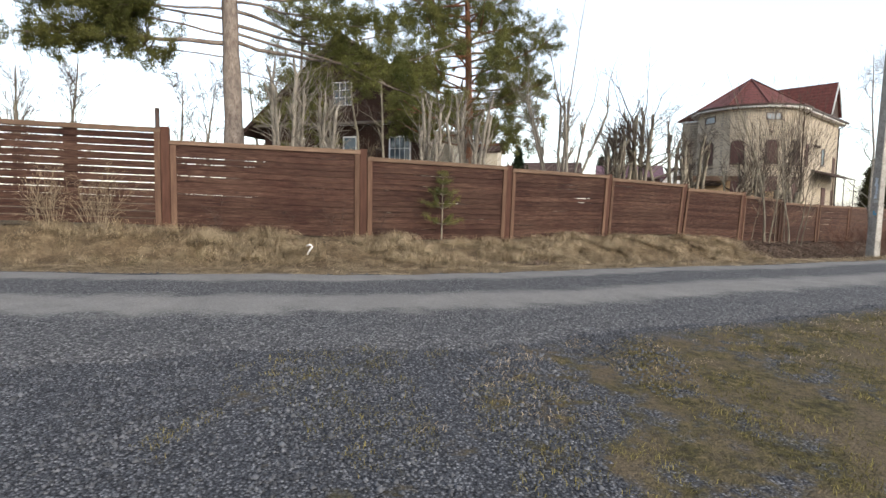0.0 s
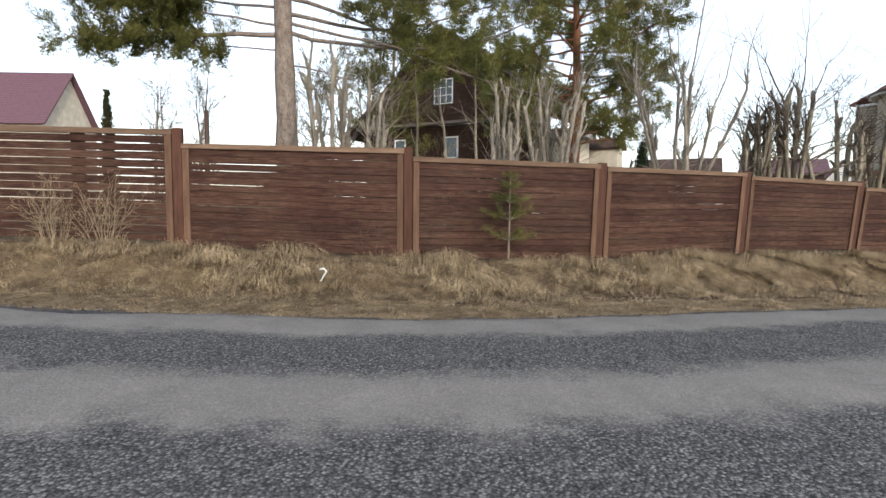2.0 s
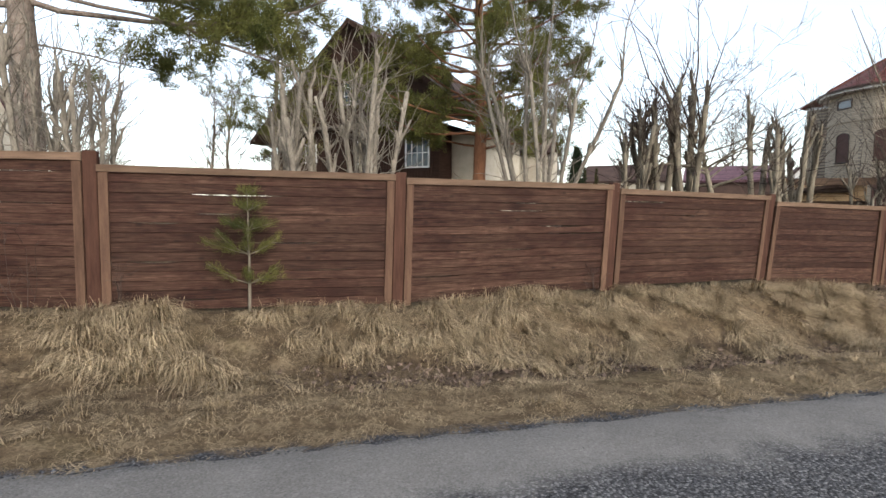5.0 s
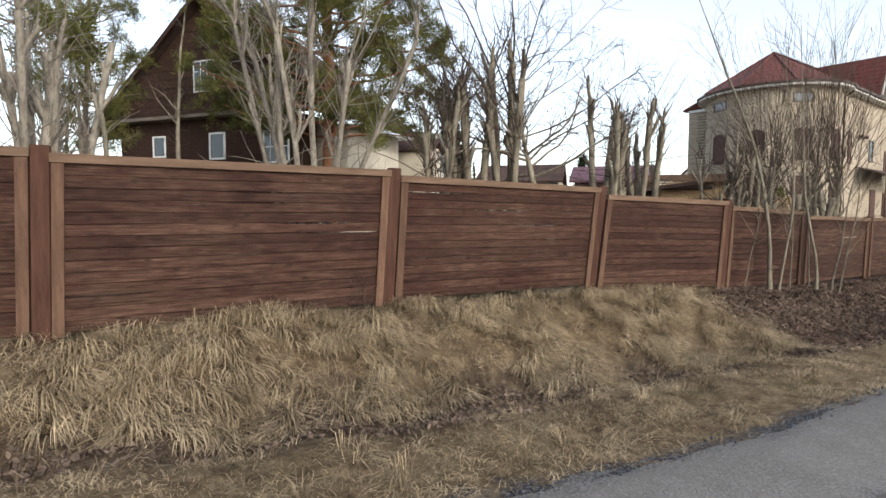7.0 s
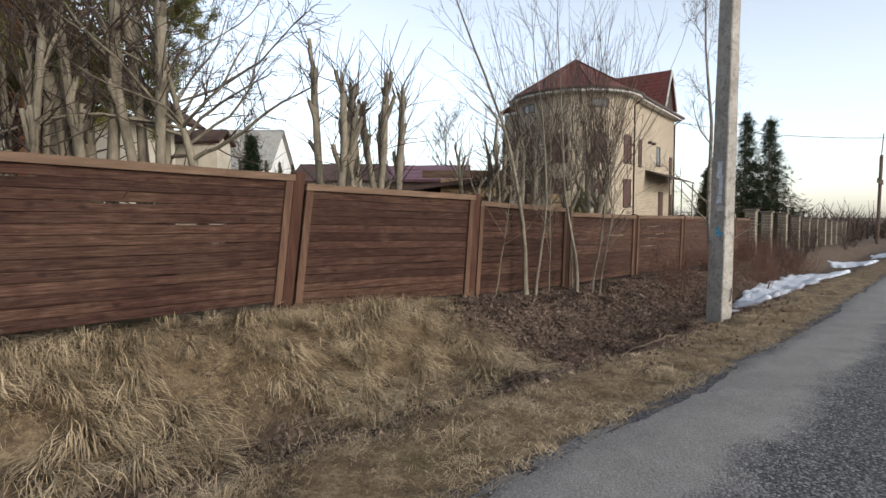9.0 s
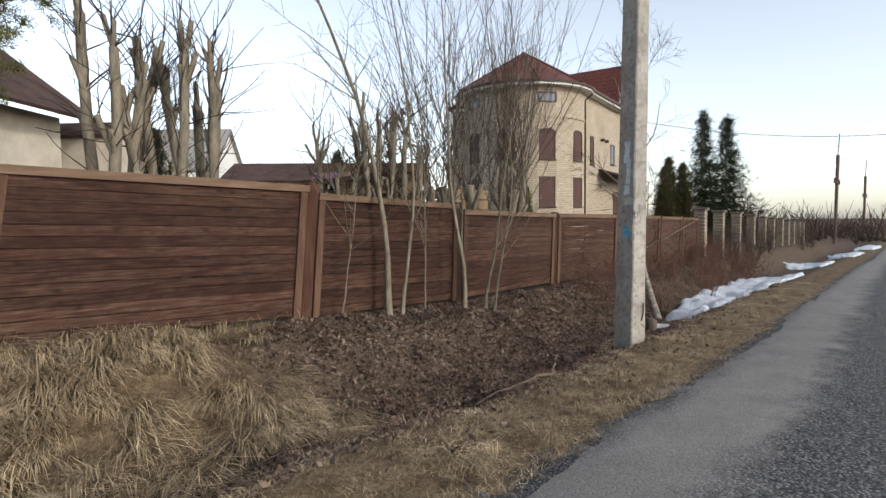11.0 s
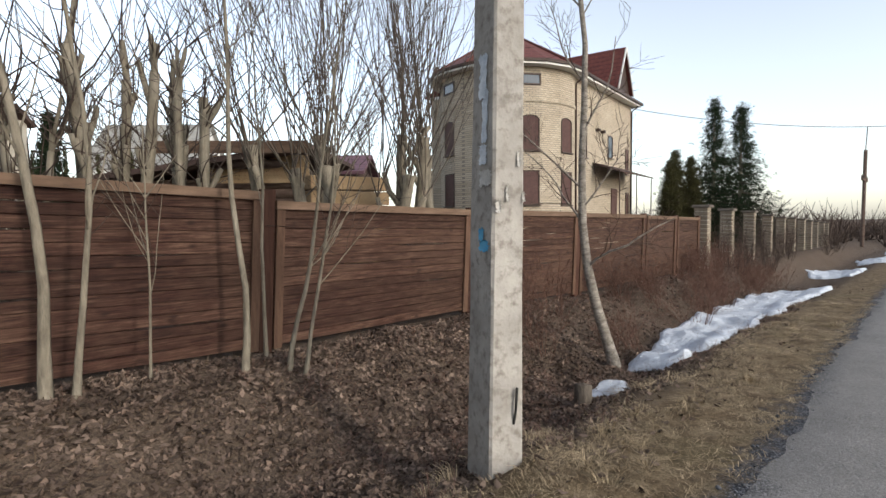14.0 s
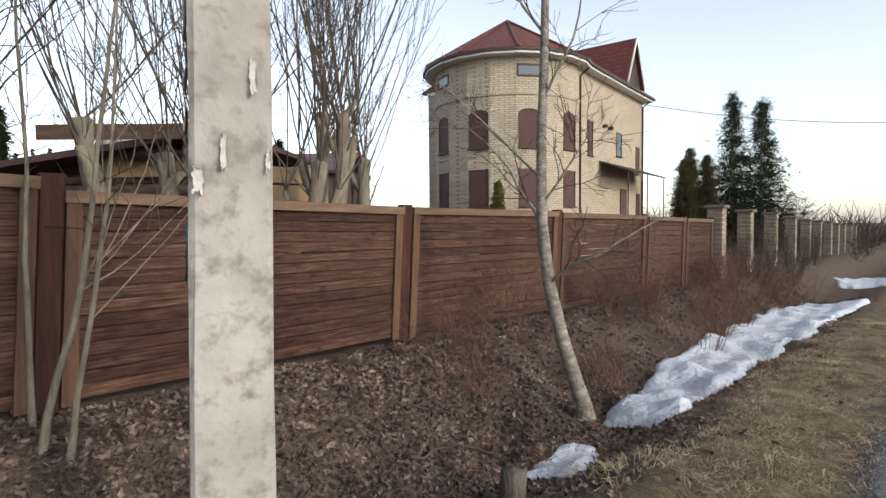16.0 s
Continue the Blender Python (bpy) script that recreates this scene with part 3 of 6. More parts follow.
def cross(a, b):
    return np.stack([a[:, 1] * b[:, 2] - a[:, 2] * b[:, 1], a[:, 2] * b[:, 0] - a[:, 0] * b[:, 2], a[:, 0] * b[:, 1] - a[:, 1] * b[:, 0]], 1)


class Tubes:
    """Collects limbs as tapered tubes and turns them into one mesh."""

    def __init__(self):
        self.v, self.f, self.n = [], [], 0

    def add(self, pts, rads, k=5, cap=False):
        P = np.asarray(pts, float)
        r = np.asarray(rads, float)
        d = np.empty_like(P)
        d[1:-1], d[0], d[-1] = P[2:] - P[:-2], P[1] - P[0], P[-1] - P[-2]
        d /= np.sqrt((d * d).sum(1))[:, None] + 1e-9
        ref = np.array([0.31, 0.95, 0.05]) if abs(d[0][2]) > 0.5 else np.array([0.1, 0.05, 0.99])
        a = cross(d, ref[None])
        a /= np.sqrt((a * a).sum(1))[:, None] + 1e-9
        b = cross(d, a)
        th = np.arange(k) * 2 * math.pi / k
        ring = P[:, None, :] + r[:, None, None] * (np.cos(th)[None, :, None] * a[:, None, :] + np.sin(th)[None, :, None] * b[:, None, :])
        self.v.append(ring.reshape(-1, 3))
        m = len(P)
        i = np.arange(m - 1)[:, None] * k + np.arange(k)[None]
        j = np.arange(m - 1)[:, None] * k + (np.arange(k)[None] + 1) % k
        self.f.append(np.stack([i, j, j + k, i + k], -1).reshape(-1, 4) + self.n)
        self.n += m * k
        if cap:
            c = self.n
            self.v.append(P[-1:] + d[-1:] * r[-1] * 0.25)
            base = self.n - k
            q = np.arange(k)
            self.f.append(np.stack([base + q, base + (q + 1) % k, np.full(k, c), np.full(k, c)], -1))
            self.n += 1

    def mesh(self, name, mat):
        if not self.v:
            return None
        me = bpy.data.meshes.new(name)
        V_ = np.concatenate(self.v)
        F_ = np.concatenate(self.f)
        me.from_pydata(V_.tolist(), [], [tuple(q) if q[2] != q[3] else tuple(q[:3]) for q in F_.tolist()])
        me.materials.append(mat)
        me.polygons.foreach_set("use_smooth", [True] * len(me.polygons))
        return me


def rot_about(rng, d, ang):
    """d turned by ang degrees in a random direction."""
    d = d / (np.linalg.norm(d) + 1e-9)
    r = rng.normal(size=3)
    r -= d * (r @ d)
    r /= np.linalg.norm(r) + 1e-9
    a = radians(ang)
    return d * math.cos(a) + r * math.sin(a)


def limb(rng, p, d, L, r0, r1, n, wander=0.12, up=0.0):
    pts, d = [np.array(p, float)], np.array(d, float)
    d /= np.linalg.norm(d)
    for k in range(n):
        d = d + rng.normal(0, wander, 3) + np.array([0, 0, up])
        d /= np.linalg.norm(d)
        pts.append(pts[-1] + d * (L / n))
    return np.array(pts), np.linspace(r0, r1, n + 1)


def branch_out(rng, tubes, pts, rads, level, spec, tips=None, each=None):
    """Side branches of a limb, level by level, into tubes[level]."""
    if level >= len(spec):
        return
    s = spec[level]
    n = len(pts) - 1
    total = np.linalg.norm(np.diff(pts, axis=0), axis=1).sum()
    cnt = max(0, int(round(s["count"] * rng.uniform(0.75, 1.25) * (total if s.get("per_m") else 1))))
    for _ in range(cnt):
        t = rng.uniform(s.get("from", 0.3), 1.0)
        i = min(int(t * n), n - 1)
        u = t * n - i
        p = pts[i] * (1 - u) + pts[i + 1] * u
        rr = rads[i] * (1 - u) + rads[i + 1] * u
        d = rot_about(rng, pts[i + 1] - pts[i], rng.uniform(*s["angle"]))
        d[2] = d[2] * s.get("flat", 1.0) + s.get("lift", 0.0)
        L = s["len"] * rng.uniform(0.5, 1.25) * (1 - s.get("taper", 0.4) * t)
        r = min(rr * s.get("thick", 0.6), s.get("rmax", 1)) * rng.uniform(0.7, 1.1)
        r = max(r, s.get("rmin", 0.003))
        q, qr = limb(rng, p, d, L, r, max(r * 0.3, 0.0022), s.get("n", 4), s.get("wander", 0.15), s.get("up", 0.05))
        if level == 0 and each is not None:
            each.append(Tubes())
            each[-1].add(q, qr, s.get("k", 4))
        else:
            tubes[min(level, len(tubes) - 1)].add(q, qr, s.get("k", 4))
        if tips is not None and level == len(spec) - 1:
            tips.append(q)
        branch_out(rng, tubes, q, qr, level + 1, spec, tips)


def tree_thing(name, label, category, x, y, group="", z=None):
    return thing(name, label, category, group, pose(x, y, gz(x, y) if z is None else z))


def put(root, named):
    for name, tb, mat in named:
        me = tb.mesh(name, mat)
        if me:
            ob = part(name, me, root)
            if name in ("brushwood", "bare_crown"):
                tagged(ob, kind="stuff")


def bare_tree(name, label, x, y, seed, height, r0, mat, spec, lean=(0, 0), trunks=1, spread=0.0, group="", category="tree", wander=0.03, up=0.02, k=8, sink=0.1, single=True, path=None):
    rng = np.random.RandomState(seed)
    root = tree_thing(name, label, category, x, y, group)
    T0, TB = Tubes(), [Tubes(), Tubes()]
    for q in range(trunks):
        a = rng.uniform(0, 6.28)
        d = np.array([lean[0] + spread * math.cos(a), lean[1] + spread * math.sin(a), 1.0])
        off = 0.0 if trunks == 1 else rng.uniform(0.02, 0.14)
        f = 1.0 if q == 0 else rng.uniform(0.65, 1.0)
        pts, rads = limb(rng, (off * math.cos(a), off * math.sin(a), -sink), d, height * f, r0 * f, r0 * 0.12, 14, wander, up)
        if path is not None:
            pts = np.array(path, float)
            rads = np.linspace(r0, r0 * 0.15, len(pts))
        rads[0] *= 1.35
        rads[1] *= 1.08
        T0 = Tubes()
        T0.add(pts, rads, k)
        each = [] if single else None
        branch_out(rng, TB, pts, rads, 0, spec, each=each)
        put(root, [("trunk", T0, mat)] + [("limb", e, mat) for e in each or ()])
    put(root, (("bare_crown", TB[0], mat), ("brushwood", TB[1], M["twig"])))
    return root


def pollard(x, y, seed, height, stems, spread=0.25, r=0.07, mat="bark_grey", sprouts=5, twig="bark_grey", long_sprouts=0, label="pollarded bare tree with sawn-off upright stems"):
    rng = np.random.RandomState(seed)
    root = tree_thing("pollarded_tree", label, "tree", x, y, "pollarded trees behind the fence")
    T2 = Tubes()
    r = r * 0.85
    for q in range(stems):
        T0 = Tubes()
        T1 = T0
        a = 6.28 * q / stems + rng.uniform(-0.5, 0.5)
        sp = spread * rng.uniform(0.25, 1.1)
        d = np.array([sp * math.cos(a), sp * math.sin(a), 1.0])
        hh = height * rng.uniform(0.7, 0.92)
        pts, rads = limb(rng, (0.1 * math.cos(a), 0.1 * math.sin(a), -0.1), d, hh, r * rng.uniform(0.75, 1.15), r * rng.uniform(0.6, 0.85), 8, 0.035, 0.04)
        T0.add(pts, rads, 7, True)
        # stubs and a knuckled head
        for _ in range(rng.randint(5, 9)):
            i = rng.randint(5, 9)
            dd = rot_about(rng, pts[i] - pts[i - 1], rng.uniform(15, 45))
            dd[2] = abs(dd[2]) + 0.3
            p2, r2 = limb(rng, pts[i], dd, rng.uniform(0.12, 0.5), rads[i] * 0.7, rads[i] * 0.55, 3, 0.08, 0.12)
            T1.add(p2, r2, 5, True)
            for _ in range(sprouts // 2):
                dd2 = rot_about(rng, p2[-1] - p2[-2], rng.uniform(10, 60))
                p3, r3 = limb(rng, p2[rng.randint(1, len(p2))], dd2, rng.uniform(0.3, 1.0), 0.009, 0.003, 4, 0.14, 0.05)
                T2.add(p3, r3, 3)
        for _ in range(sprouts):
            i = rng.randint(3, 9)
            dd = rot_about(rng, pts[i] - pts[i - 1], rng.uniform(20, 75))
            p3, r3 = limb(rng, pts[i], dd, rng.uniform(0.4, 1.4), 0.011, 0.003, 5, 0.16, 0.05)
            T2.add(p3, r3, 3)
        for _ in range(long_sprouts):
            dd = rot_about(rng, pts[-1] - pts[-2], rng.uniform(5, 30))
            p3, r3 = limb(rng, pts[-1], dd, rng.uniform(1.2, 3.0), 0.018, 0.004, 8, 0.08, 0.03)
            T2.add(p3, r3, 4)
            for _ in range(5):
                j = rng.randint(2, 8)
                p4, r4 = limb(rng, p3[j], rot_about(rng, p3[j] - p3[j - 1], 40), rng.uniform(0.3, 0.9), 0.007, 0.003, 4, 0.12, 0.03)
                T2.add(p4, r4, 3)
        put(root, [("stem", T0, M[mat])])
    put(root, [("brushwood", T2, M["twig"] if twig == "twig" else M[twig])])
    return root


def tufts(name, centres, dirs, mat, rng, per=16, length=0.1, width=0.012, spread=0.9):
    """Needle tufts: thin blades spraying from many twig ends, as one mesh."""
    n = len(centres)
    C = np.repeat(np.asarray(centres), per, 0)
    D = np.repeat(np.asarray(dirs), per, 0)
    D = D + rng.normal(0, spread, D.shape)
    D /= np.linalg.norm(D, axis=1)[:, None] + 1e-9
    side = np.cross(D, rng.normal(size=D.shape))
    side /= np.linalg.norm(side, axis=1)[:, None] + 1e-9
    L = length * rng.uniform(0.6, 1.2, (len(C), 1))
    base = C + rng.normal(0, length * 0.35, C.shape)
    V_ = np.stack([base - side * width, base + side * width, base + D * L + side * width * 0.4], 1).reshape(-1, 3)
    me = bpy.data.meshes.new(name)
    m = len(C)
    me.vertices.add(3 * m)
    me.vertices.foreach_set("co", V_.astype(np.float32).ravel())
    me.loops.add(3 * m)
    me.loops.foreach_set("vertex_index", np.arange(3 * m, dtype=np.int32))
    me.polygons.add(m)
    me.polygons.foreach_set("loop_start", np.arange(0, 3 * m, 3, dtype=np.int32))
    me.materials.append(mat)
    me.update(calc_edges=True)
    return me


def foliage(root, tips, rng, mat, step, per, length, width, name="crown", spread=0.9, jitter=0.06):
    C, D = [], []
    for q in tips:
        seg = np.diff(q, axis=0)
        ln = np.linalg.norm(seg, axis=1)
        for i in range(len(seg)):
            for t in np.arange(0.2 if i == 0 else 0, 1, step / max(ln[i], 1e-3)):
                C.append(q[i] + seg[i] * t + rng.normal(0, jitter, 3))
                D.append(seg[i] / max(ln[i], 1e-6) + np.array([0, 0, 0.35]))
    return part(name, tufts(name, C, D, mat, rng, per, length, width, spread), root)


def pine(x, y, seed, height, r0, limbs, label, trunk_mat="bark_pine", needle="needle", lean=(0, 0), step=0.11, per=15, nl=0.1, nw=0.012, side=0.95):
    """limbs: (height, heading in degrees, rise, length, radius) of the boughs that show; more fill the top."""
    rng = np.random.RandomState(seed)
    root = tree_thing("pine_tree", label, "tree", x, y)
    T0, TB = Tubes(), [Tubes(), Tubes()]
    pts, rads = limb(rng, (0, 0, -0.1), (*lean, 1), height, r0, r0 * 0.25, 22, 0.012, 0.01)
    rads *= 1 + 0.07 * np.sin(np.arange(len(rads)) * 2.1) + rng.normal(0, 0.03, len(rads))
    T0.add(pts, rads, 14)
    tips = []
    zs = pts[:, 2]
    for h, head, rise, L, rr, dens in limbs:
        p = np.array([np.interp(h, zs, pts[:, k]) for k in range(3)])
        d = np.array([math.cos(radians(head)), math.sin(radians(head)), rise])
        q, qr = limb(rng, p, d, L, rr, rr * 0.25, 9, 0.09, 0.015)
        bough = Tubes()
        bough.add(q, qr, 7)
        put(root, [("bough", bough, M[trunk_mat])])
        spec = [dict(count=dens * 5.5, per_m=True, len=side, angle=(25, 75), n=4, k=4, thick=0.5, rmax=0.03, wander=0.2, up=0.06, **{"from": 0.35}, taper=0.35),
                dict(count=6, len=0.42, angle=(20, 70), n=3, k=3, thick=0.55, rmax=0.01, wander=0.2, up=0.08, **{"from": 0.15})]
        branch_out(rng, [TB[1], TB[1]], q, qr, 0, spec, tips)
    put(root, (("trunk", T0, M[trunk_mat]), ("brushwood", TB[1], M["twig"])))
    foliage(root, tips, rng, M[needle], step, per, nl, nw)
    return root


# the tall pine close behind the fence
pine(-5.4, 14.35, 11, 12.5, 0.28,
     [(4.65, 190, 0.0, 4.6, 0.065, 1.5), (4.85, 203, 0.12, 4.9, 0.03, 1.8), (4.3, 197, 0.0, 3.4, 0.022, 1.3), (5.25, 182, 0.02, 5.0, 0.035, 1.8), (5.5, 212, 0.0, 4.6, 0.035, 1.8), (5.9, 196, 0.05, 4.9, 0.045, 1.7),
      (4.75, 18, -0.3, 6.2, 0.055, 0.55), (4.95, 8, -0.2, 6.6, 0.04, 0.65), (5.15, 28, -0.14, 5.6, 0.05, 0.6), (5.5, 36, -0.12, 5.0, 0.05, 0.6), (5.9, 14, -0.06, 6.0, 0.05, 0.8), (5.7, 350, -0.04, 4.0, 0.04, 1.2), (4.0, 22, -0.1, 2.4, 0.022, 0.9),
      (6.15, 260, 0.2, 3.0, 0.06, 1.0), (6.25, 165, 0.15, 4.2, 0.06, 1.2), (6.55, 100, 0.25, 3.4, 0.06, 0.9), (6.55, 355, 0.15, 4.0, 0.06, 1.1), (6.85, 215, 0.2, 4.0, 0.06, 1.1),
      (7.25, 190, 0.3, 3.6, 0.06, 1.0), (7.75, 60, 0.3, 3.0, 0.06, 1.0), (8.35, 300, 0.4, 2.5, 0.05, 1.0), (8.95, 140, 0.5, 2.2, 0.05, 1.0)],
     "tall pine with flaking bark and open green crown behind the fence", lean=(0.01, 0.0), per=15, nl=0.12, nw=0.0085, step=0.085)
# the dense pine beside the wooden house
_l = []
_r = random.Random(8)
for _k in range(66):
    _h = 3.6 + _k * 0.125
    _l.append((_h, _k * 137.5 + _r.uniform(-20, 20), _r.uniform(-0.05, 0.3), max(1.5, 4.3 - 0.26 * abs(_h - 6.4)) * _r.uniform(0.75, 1.12), 0.05, 0.72))
for _h, _a in ((4.2, 195), (4.9, 215), (5.6, 180), (6.3, 205)):
    _l.append((_h, _a, -0.02, 3.6, 0.05, 0.6))          # heavy low boughs over the house side
pine(1.05, 25.9, 12, 13.0, 0.27, _l, "broad dense pine with reddish upper trunk beside the house", "bark_pine_red", step=0.15, per=13, nl=0.15, nw=0.010, side=1.15)

# a slim open pine beside the wooden house
_l = []
for _k in range(34):
    _l.append((3.2 + _k * 0.19, _k * 137.5 + _r.uniform(-25, 25), _r.uniform(0.0, 0.35), 1.9 * _r.uniform(0.6, 1.15), 0.028, 0.6))
pine(-6.7, 25.4, 13, 10.5, 0.12, _l, "slim open pine with sparse green needles in the garden", step=0.16, per=9, nl=0.15, nw=0.009, side=0.8)
# pollarded trees along the inside of the fence
pollard(-3.55, 12.75, 21, 3.9, 7, 0.22, 0.055, sprouts=7)
pollard(-2.75, 12.9, 22, 3.5, 6, 0.2, 0.05, sprouts=6)
pollard(-0.35, 14.3, 23, 3.75, 6, 0.16, 0.065, sprouts=5)
pollard(0.75, 14.6, 24, 3.75, 8, 0.24, 0.065, sprouts=6)
pollard(3.35, 15.95, 25, 4.4, 9, 0.36, 0.055, sprouts=9, long_sprouts=1, label="spreading pale many-stemmed bare shrub tree")
pollard(5.05, 16.9, 26, 3.5, 5, 0.16, 0.055, "bark_olive", sprouts=7, twig="twig")
pollard(5.52, 17.4, 27, 4.3, 6, 0.10, 0.085, "bark_olive", sprouts=6, twig="twig")
pollard(6.2, 17.55, 28, 4.2, 6, 0.10, 0.08, "bark_olive", sprouts=7, twig="twig", long_sprouts=1)
pollard(8.25, 19.6, 29, 4.2, 4, 0.08, 0.095, "bark_olive", sprouts=6, twig="twig")
pollard(8.75, 19.75, 30, 4.0, 3, 0.10, 0.085, "bark_olive", sprouts=6, twig="twig")
pollard(9.2, 20.15, 31, 3.8, 4, 0.10, 0.085, "bark_olive", sprouts=6, twig="twig")
pollard(11.55, 21.35, 32, 3.6, 4, 0.12, 0.075, "bark_olive", sprouts=6, twig="twig")
pollard(12.25, 21.6, 33, 3.5, 3, 0.10, 0.075, "bark_olive", sprouts=6, twig="twig")
pollard(10.9, 21.0, 34, 2.9, 3, 0.2, 0.055, "bark_olive", sprouts=6, twig="twig")

LIMBY = [dict(count=9, len=1.7, angle=(25, 60), n=6, k=5, thick=0.5, wander=0.13, up=0.06, **{"from": 0.3}, rmax=0.05),
         dict(count=9, len=0.8, angle=(25, 65), n=4, k=3, thick=0.55, wander=0.16, up=0.05, **{"from": 0.15}, rmax=0.014, rmin=0.004),
         dict(count=5, len=0.4, angle=(25, 65), n=3, k=3, thick=0.6, wander=0.16, up=0.03, **{"from": 0.2}, rmax=0.006, rmin=0.003)]
# spreading tree whose limbs reach over the fence
bare_tree("bare_tree", "bare tree with long arching limbs over the fence", 6.7, 17.5, 41, 3.5, 0.1, M["bark_olive"],
          [dict(count=17, len=3.3, angle=(45, 88), n=9, k=5, thick=0.55, wander=0.13, up=0.03, **{"from": 0.55}, rmax=0.036), LIMBY[1], LIMBY[2]], lean=(0.05, 0), wander=0.06)
# the tall coppiced trees behind the fence: thick lopped trunks, each head a spray of long upright shoots
def coppice(x, y, seed, trunks, head, shoots, length):
    rng = np.random.RandomState(seed)
    root = tree_thing("coppiced_tree", "tall bare tree with lopped trunks and sprays of long upright shoots", "tree", x, y, "coppiced trees")
    TS, TT = Tubes(), Tubes()
    for q in range(trunks):
        a = rng.uniform(0, 6.28)
        T0 = Tubes()
        pts, rads = limb(rng, (0.15 * math.cos(a), 0.15 * math.sin(a), -0.1), (0.22 * math.cos(a), 0.22 * math.sin(a), 1), head * rng.uniform(0.75, 1.1), 0.11, 0.075, 10, 0.06, 0.03)
        rads *= 1 + rng.uniform(-0.1, 0.14, len(rads))
        rads[-1] *= 1.25
        T0.add(pts, rads, 8, True)
        for _ in range(2):
            i = rng.randint(4, 9)
            p2, r2 = limb(rng, pts[i], rot_about(rng, pts[i] - pts[i - 1], rng.uniform(25, 60)), rng.uniform(0.3, 0.9), rads[i] * 0.6, rads[i] * 0.45, 4, 0.12, 0.15)
            T0.add(p2, r2, 6, True)
            for _ in range(shoots // 3):
                p3, r3 = limb(rng, p2[-1], (rng.normal(0, 0.22), rng.normal(0, 0.22), 1), length * rng.uniform(0.45, 0.9), 0.01, 0.003, 8, 0.045, 0.05)
                TS.add(p3, r3, 4)
                branch_out(rng, [TT, TT], p3, r3, 0, [dict(count=5, len=0.9, angle=(15, 40), n=4, k=3, thick=0.5, wander=0.08, up=0.06, rmin=0.004, **{"from": 0.25})])
        put(root, [("trunk", T0, M["bark_olive"])])
        for _ in range(shoots):
            i = rng.randint(8, 11)
            p3, r3 = limb(rng, pts[i], (rng.normal(0, 0.38), rng.normal(0, 0.38), 1), length * rng.uniform(0.55, 1.1), rng.uniform(0.007, 0.0135), 0.003, 9, 0.05, 0.05)
            TS.add(p3, r3, 4)
            branch_out(rng, [TT, TT], p3, r3, 0, [dict(count=8, len=1.1, angle=(15, 40), n=4, k=3, thick=0.5, wander=0.08, up=0.06, rmin=0.004, **{"from": 0.2})])
    put(root, (("bare_crown", TS, M["bark_dark"]), ("brushwood", TT, M["twig"])))


for _i, (_x, _y, _t, _s, _l) in enumerate(((13.45, 22.7, 2, 10, 4.3), (13.95, 23.3, 2, 12, 4.6), (14.5, 23.9, 2, 13, 4.6), (15.0, 24.1, 2, 11, 4.2))):
    coppice(_x, _y, 50 + _i, _t, 3.0, _s, _l)
# saplings on the bank in front of the fence
SAP = [dict(count=13, len=1.5, angle=(25, 50), n=6, k=4, thick=0.4, wander=0.09, up=0.04, **{"from": 0.25}, rmax=0.016, rmin=0.005),
       dict(count=5, len=0.6, angle=(25, 55), n=4, k=3, thick=0.5, wander=0.12, up=0.03, **{"from": 0.2}, rmax=0.007, rmin=0.003)]
for _i, (_x, _y, _h, _r0, _lx, _ly) in enumerate(((11.6, 19.82, 6.5, 0.045, -0.03, 0.02), (11.78, 19.86, 5.2, 0.028, 0.04, 0.0), (12.9, 20.5, 6.0, 0.034, 0.04, 0.0), (13.28, 20.6, 4.0, 0.026, 0.06, -0.02),
                                                  (13.42, 20.62, 3.4, 0.022, 0.14, -0.05), (12.2, 20.2, 3.0, 0.014, 0.0, 0.05), (13.05, 21.0, 4.2, 0.022, 0.0, 0.0), (10.9, 19.45, 2.6, 0.012, 0.1, 0.0))):
    bare_tree("sapling", "slender grey bare sapling on the bank before the fence", _x, _y, 70 + _i, _h, _r0, M["bark_olive"], SAP, lean=(_lx, _ly), group="saplings", wander=0.045, k=6)
# the leaning birch between ditch and road
bare_tree("birch_tree", "slender leaning birch with pale scarred bark above the ditch", 17.35, 22.1, 90, 8.5, 0.086, M["bark_birch"],
          [dict(count=15, len=1.7, angle=(30, 60), n=6, k=5, thick=0.4, wander=0.12, up=0.05, **{"from": 0.3}, rmax=0.02), LIMBY[1], LIMBY[2]], k=10,
          path=[(0.22, 0, -0.15), (0.18, 0, 0.1), (0.08, 0.01, 0.4), (-0.06, 0.03, 0.85), (-0.19, 0.05, 1.4), (-0.26, 0.06, 2.0), (-0.26, 0.08, 2.8), (-0.22, 0.1, 3.6), (-0.2, 0.12, 4.4), (-0.28, 0.15, 5.2), (-0.35, 0.2, 6.2), (-0.34, 0.25, 7.2), (-0.36, 0.3, 8.2)])

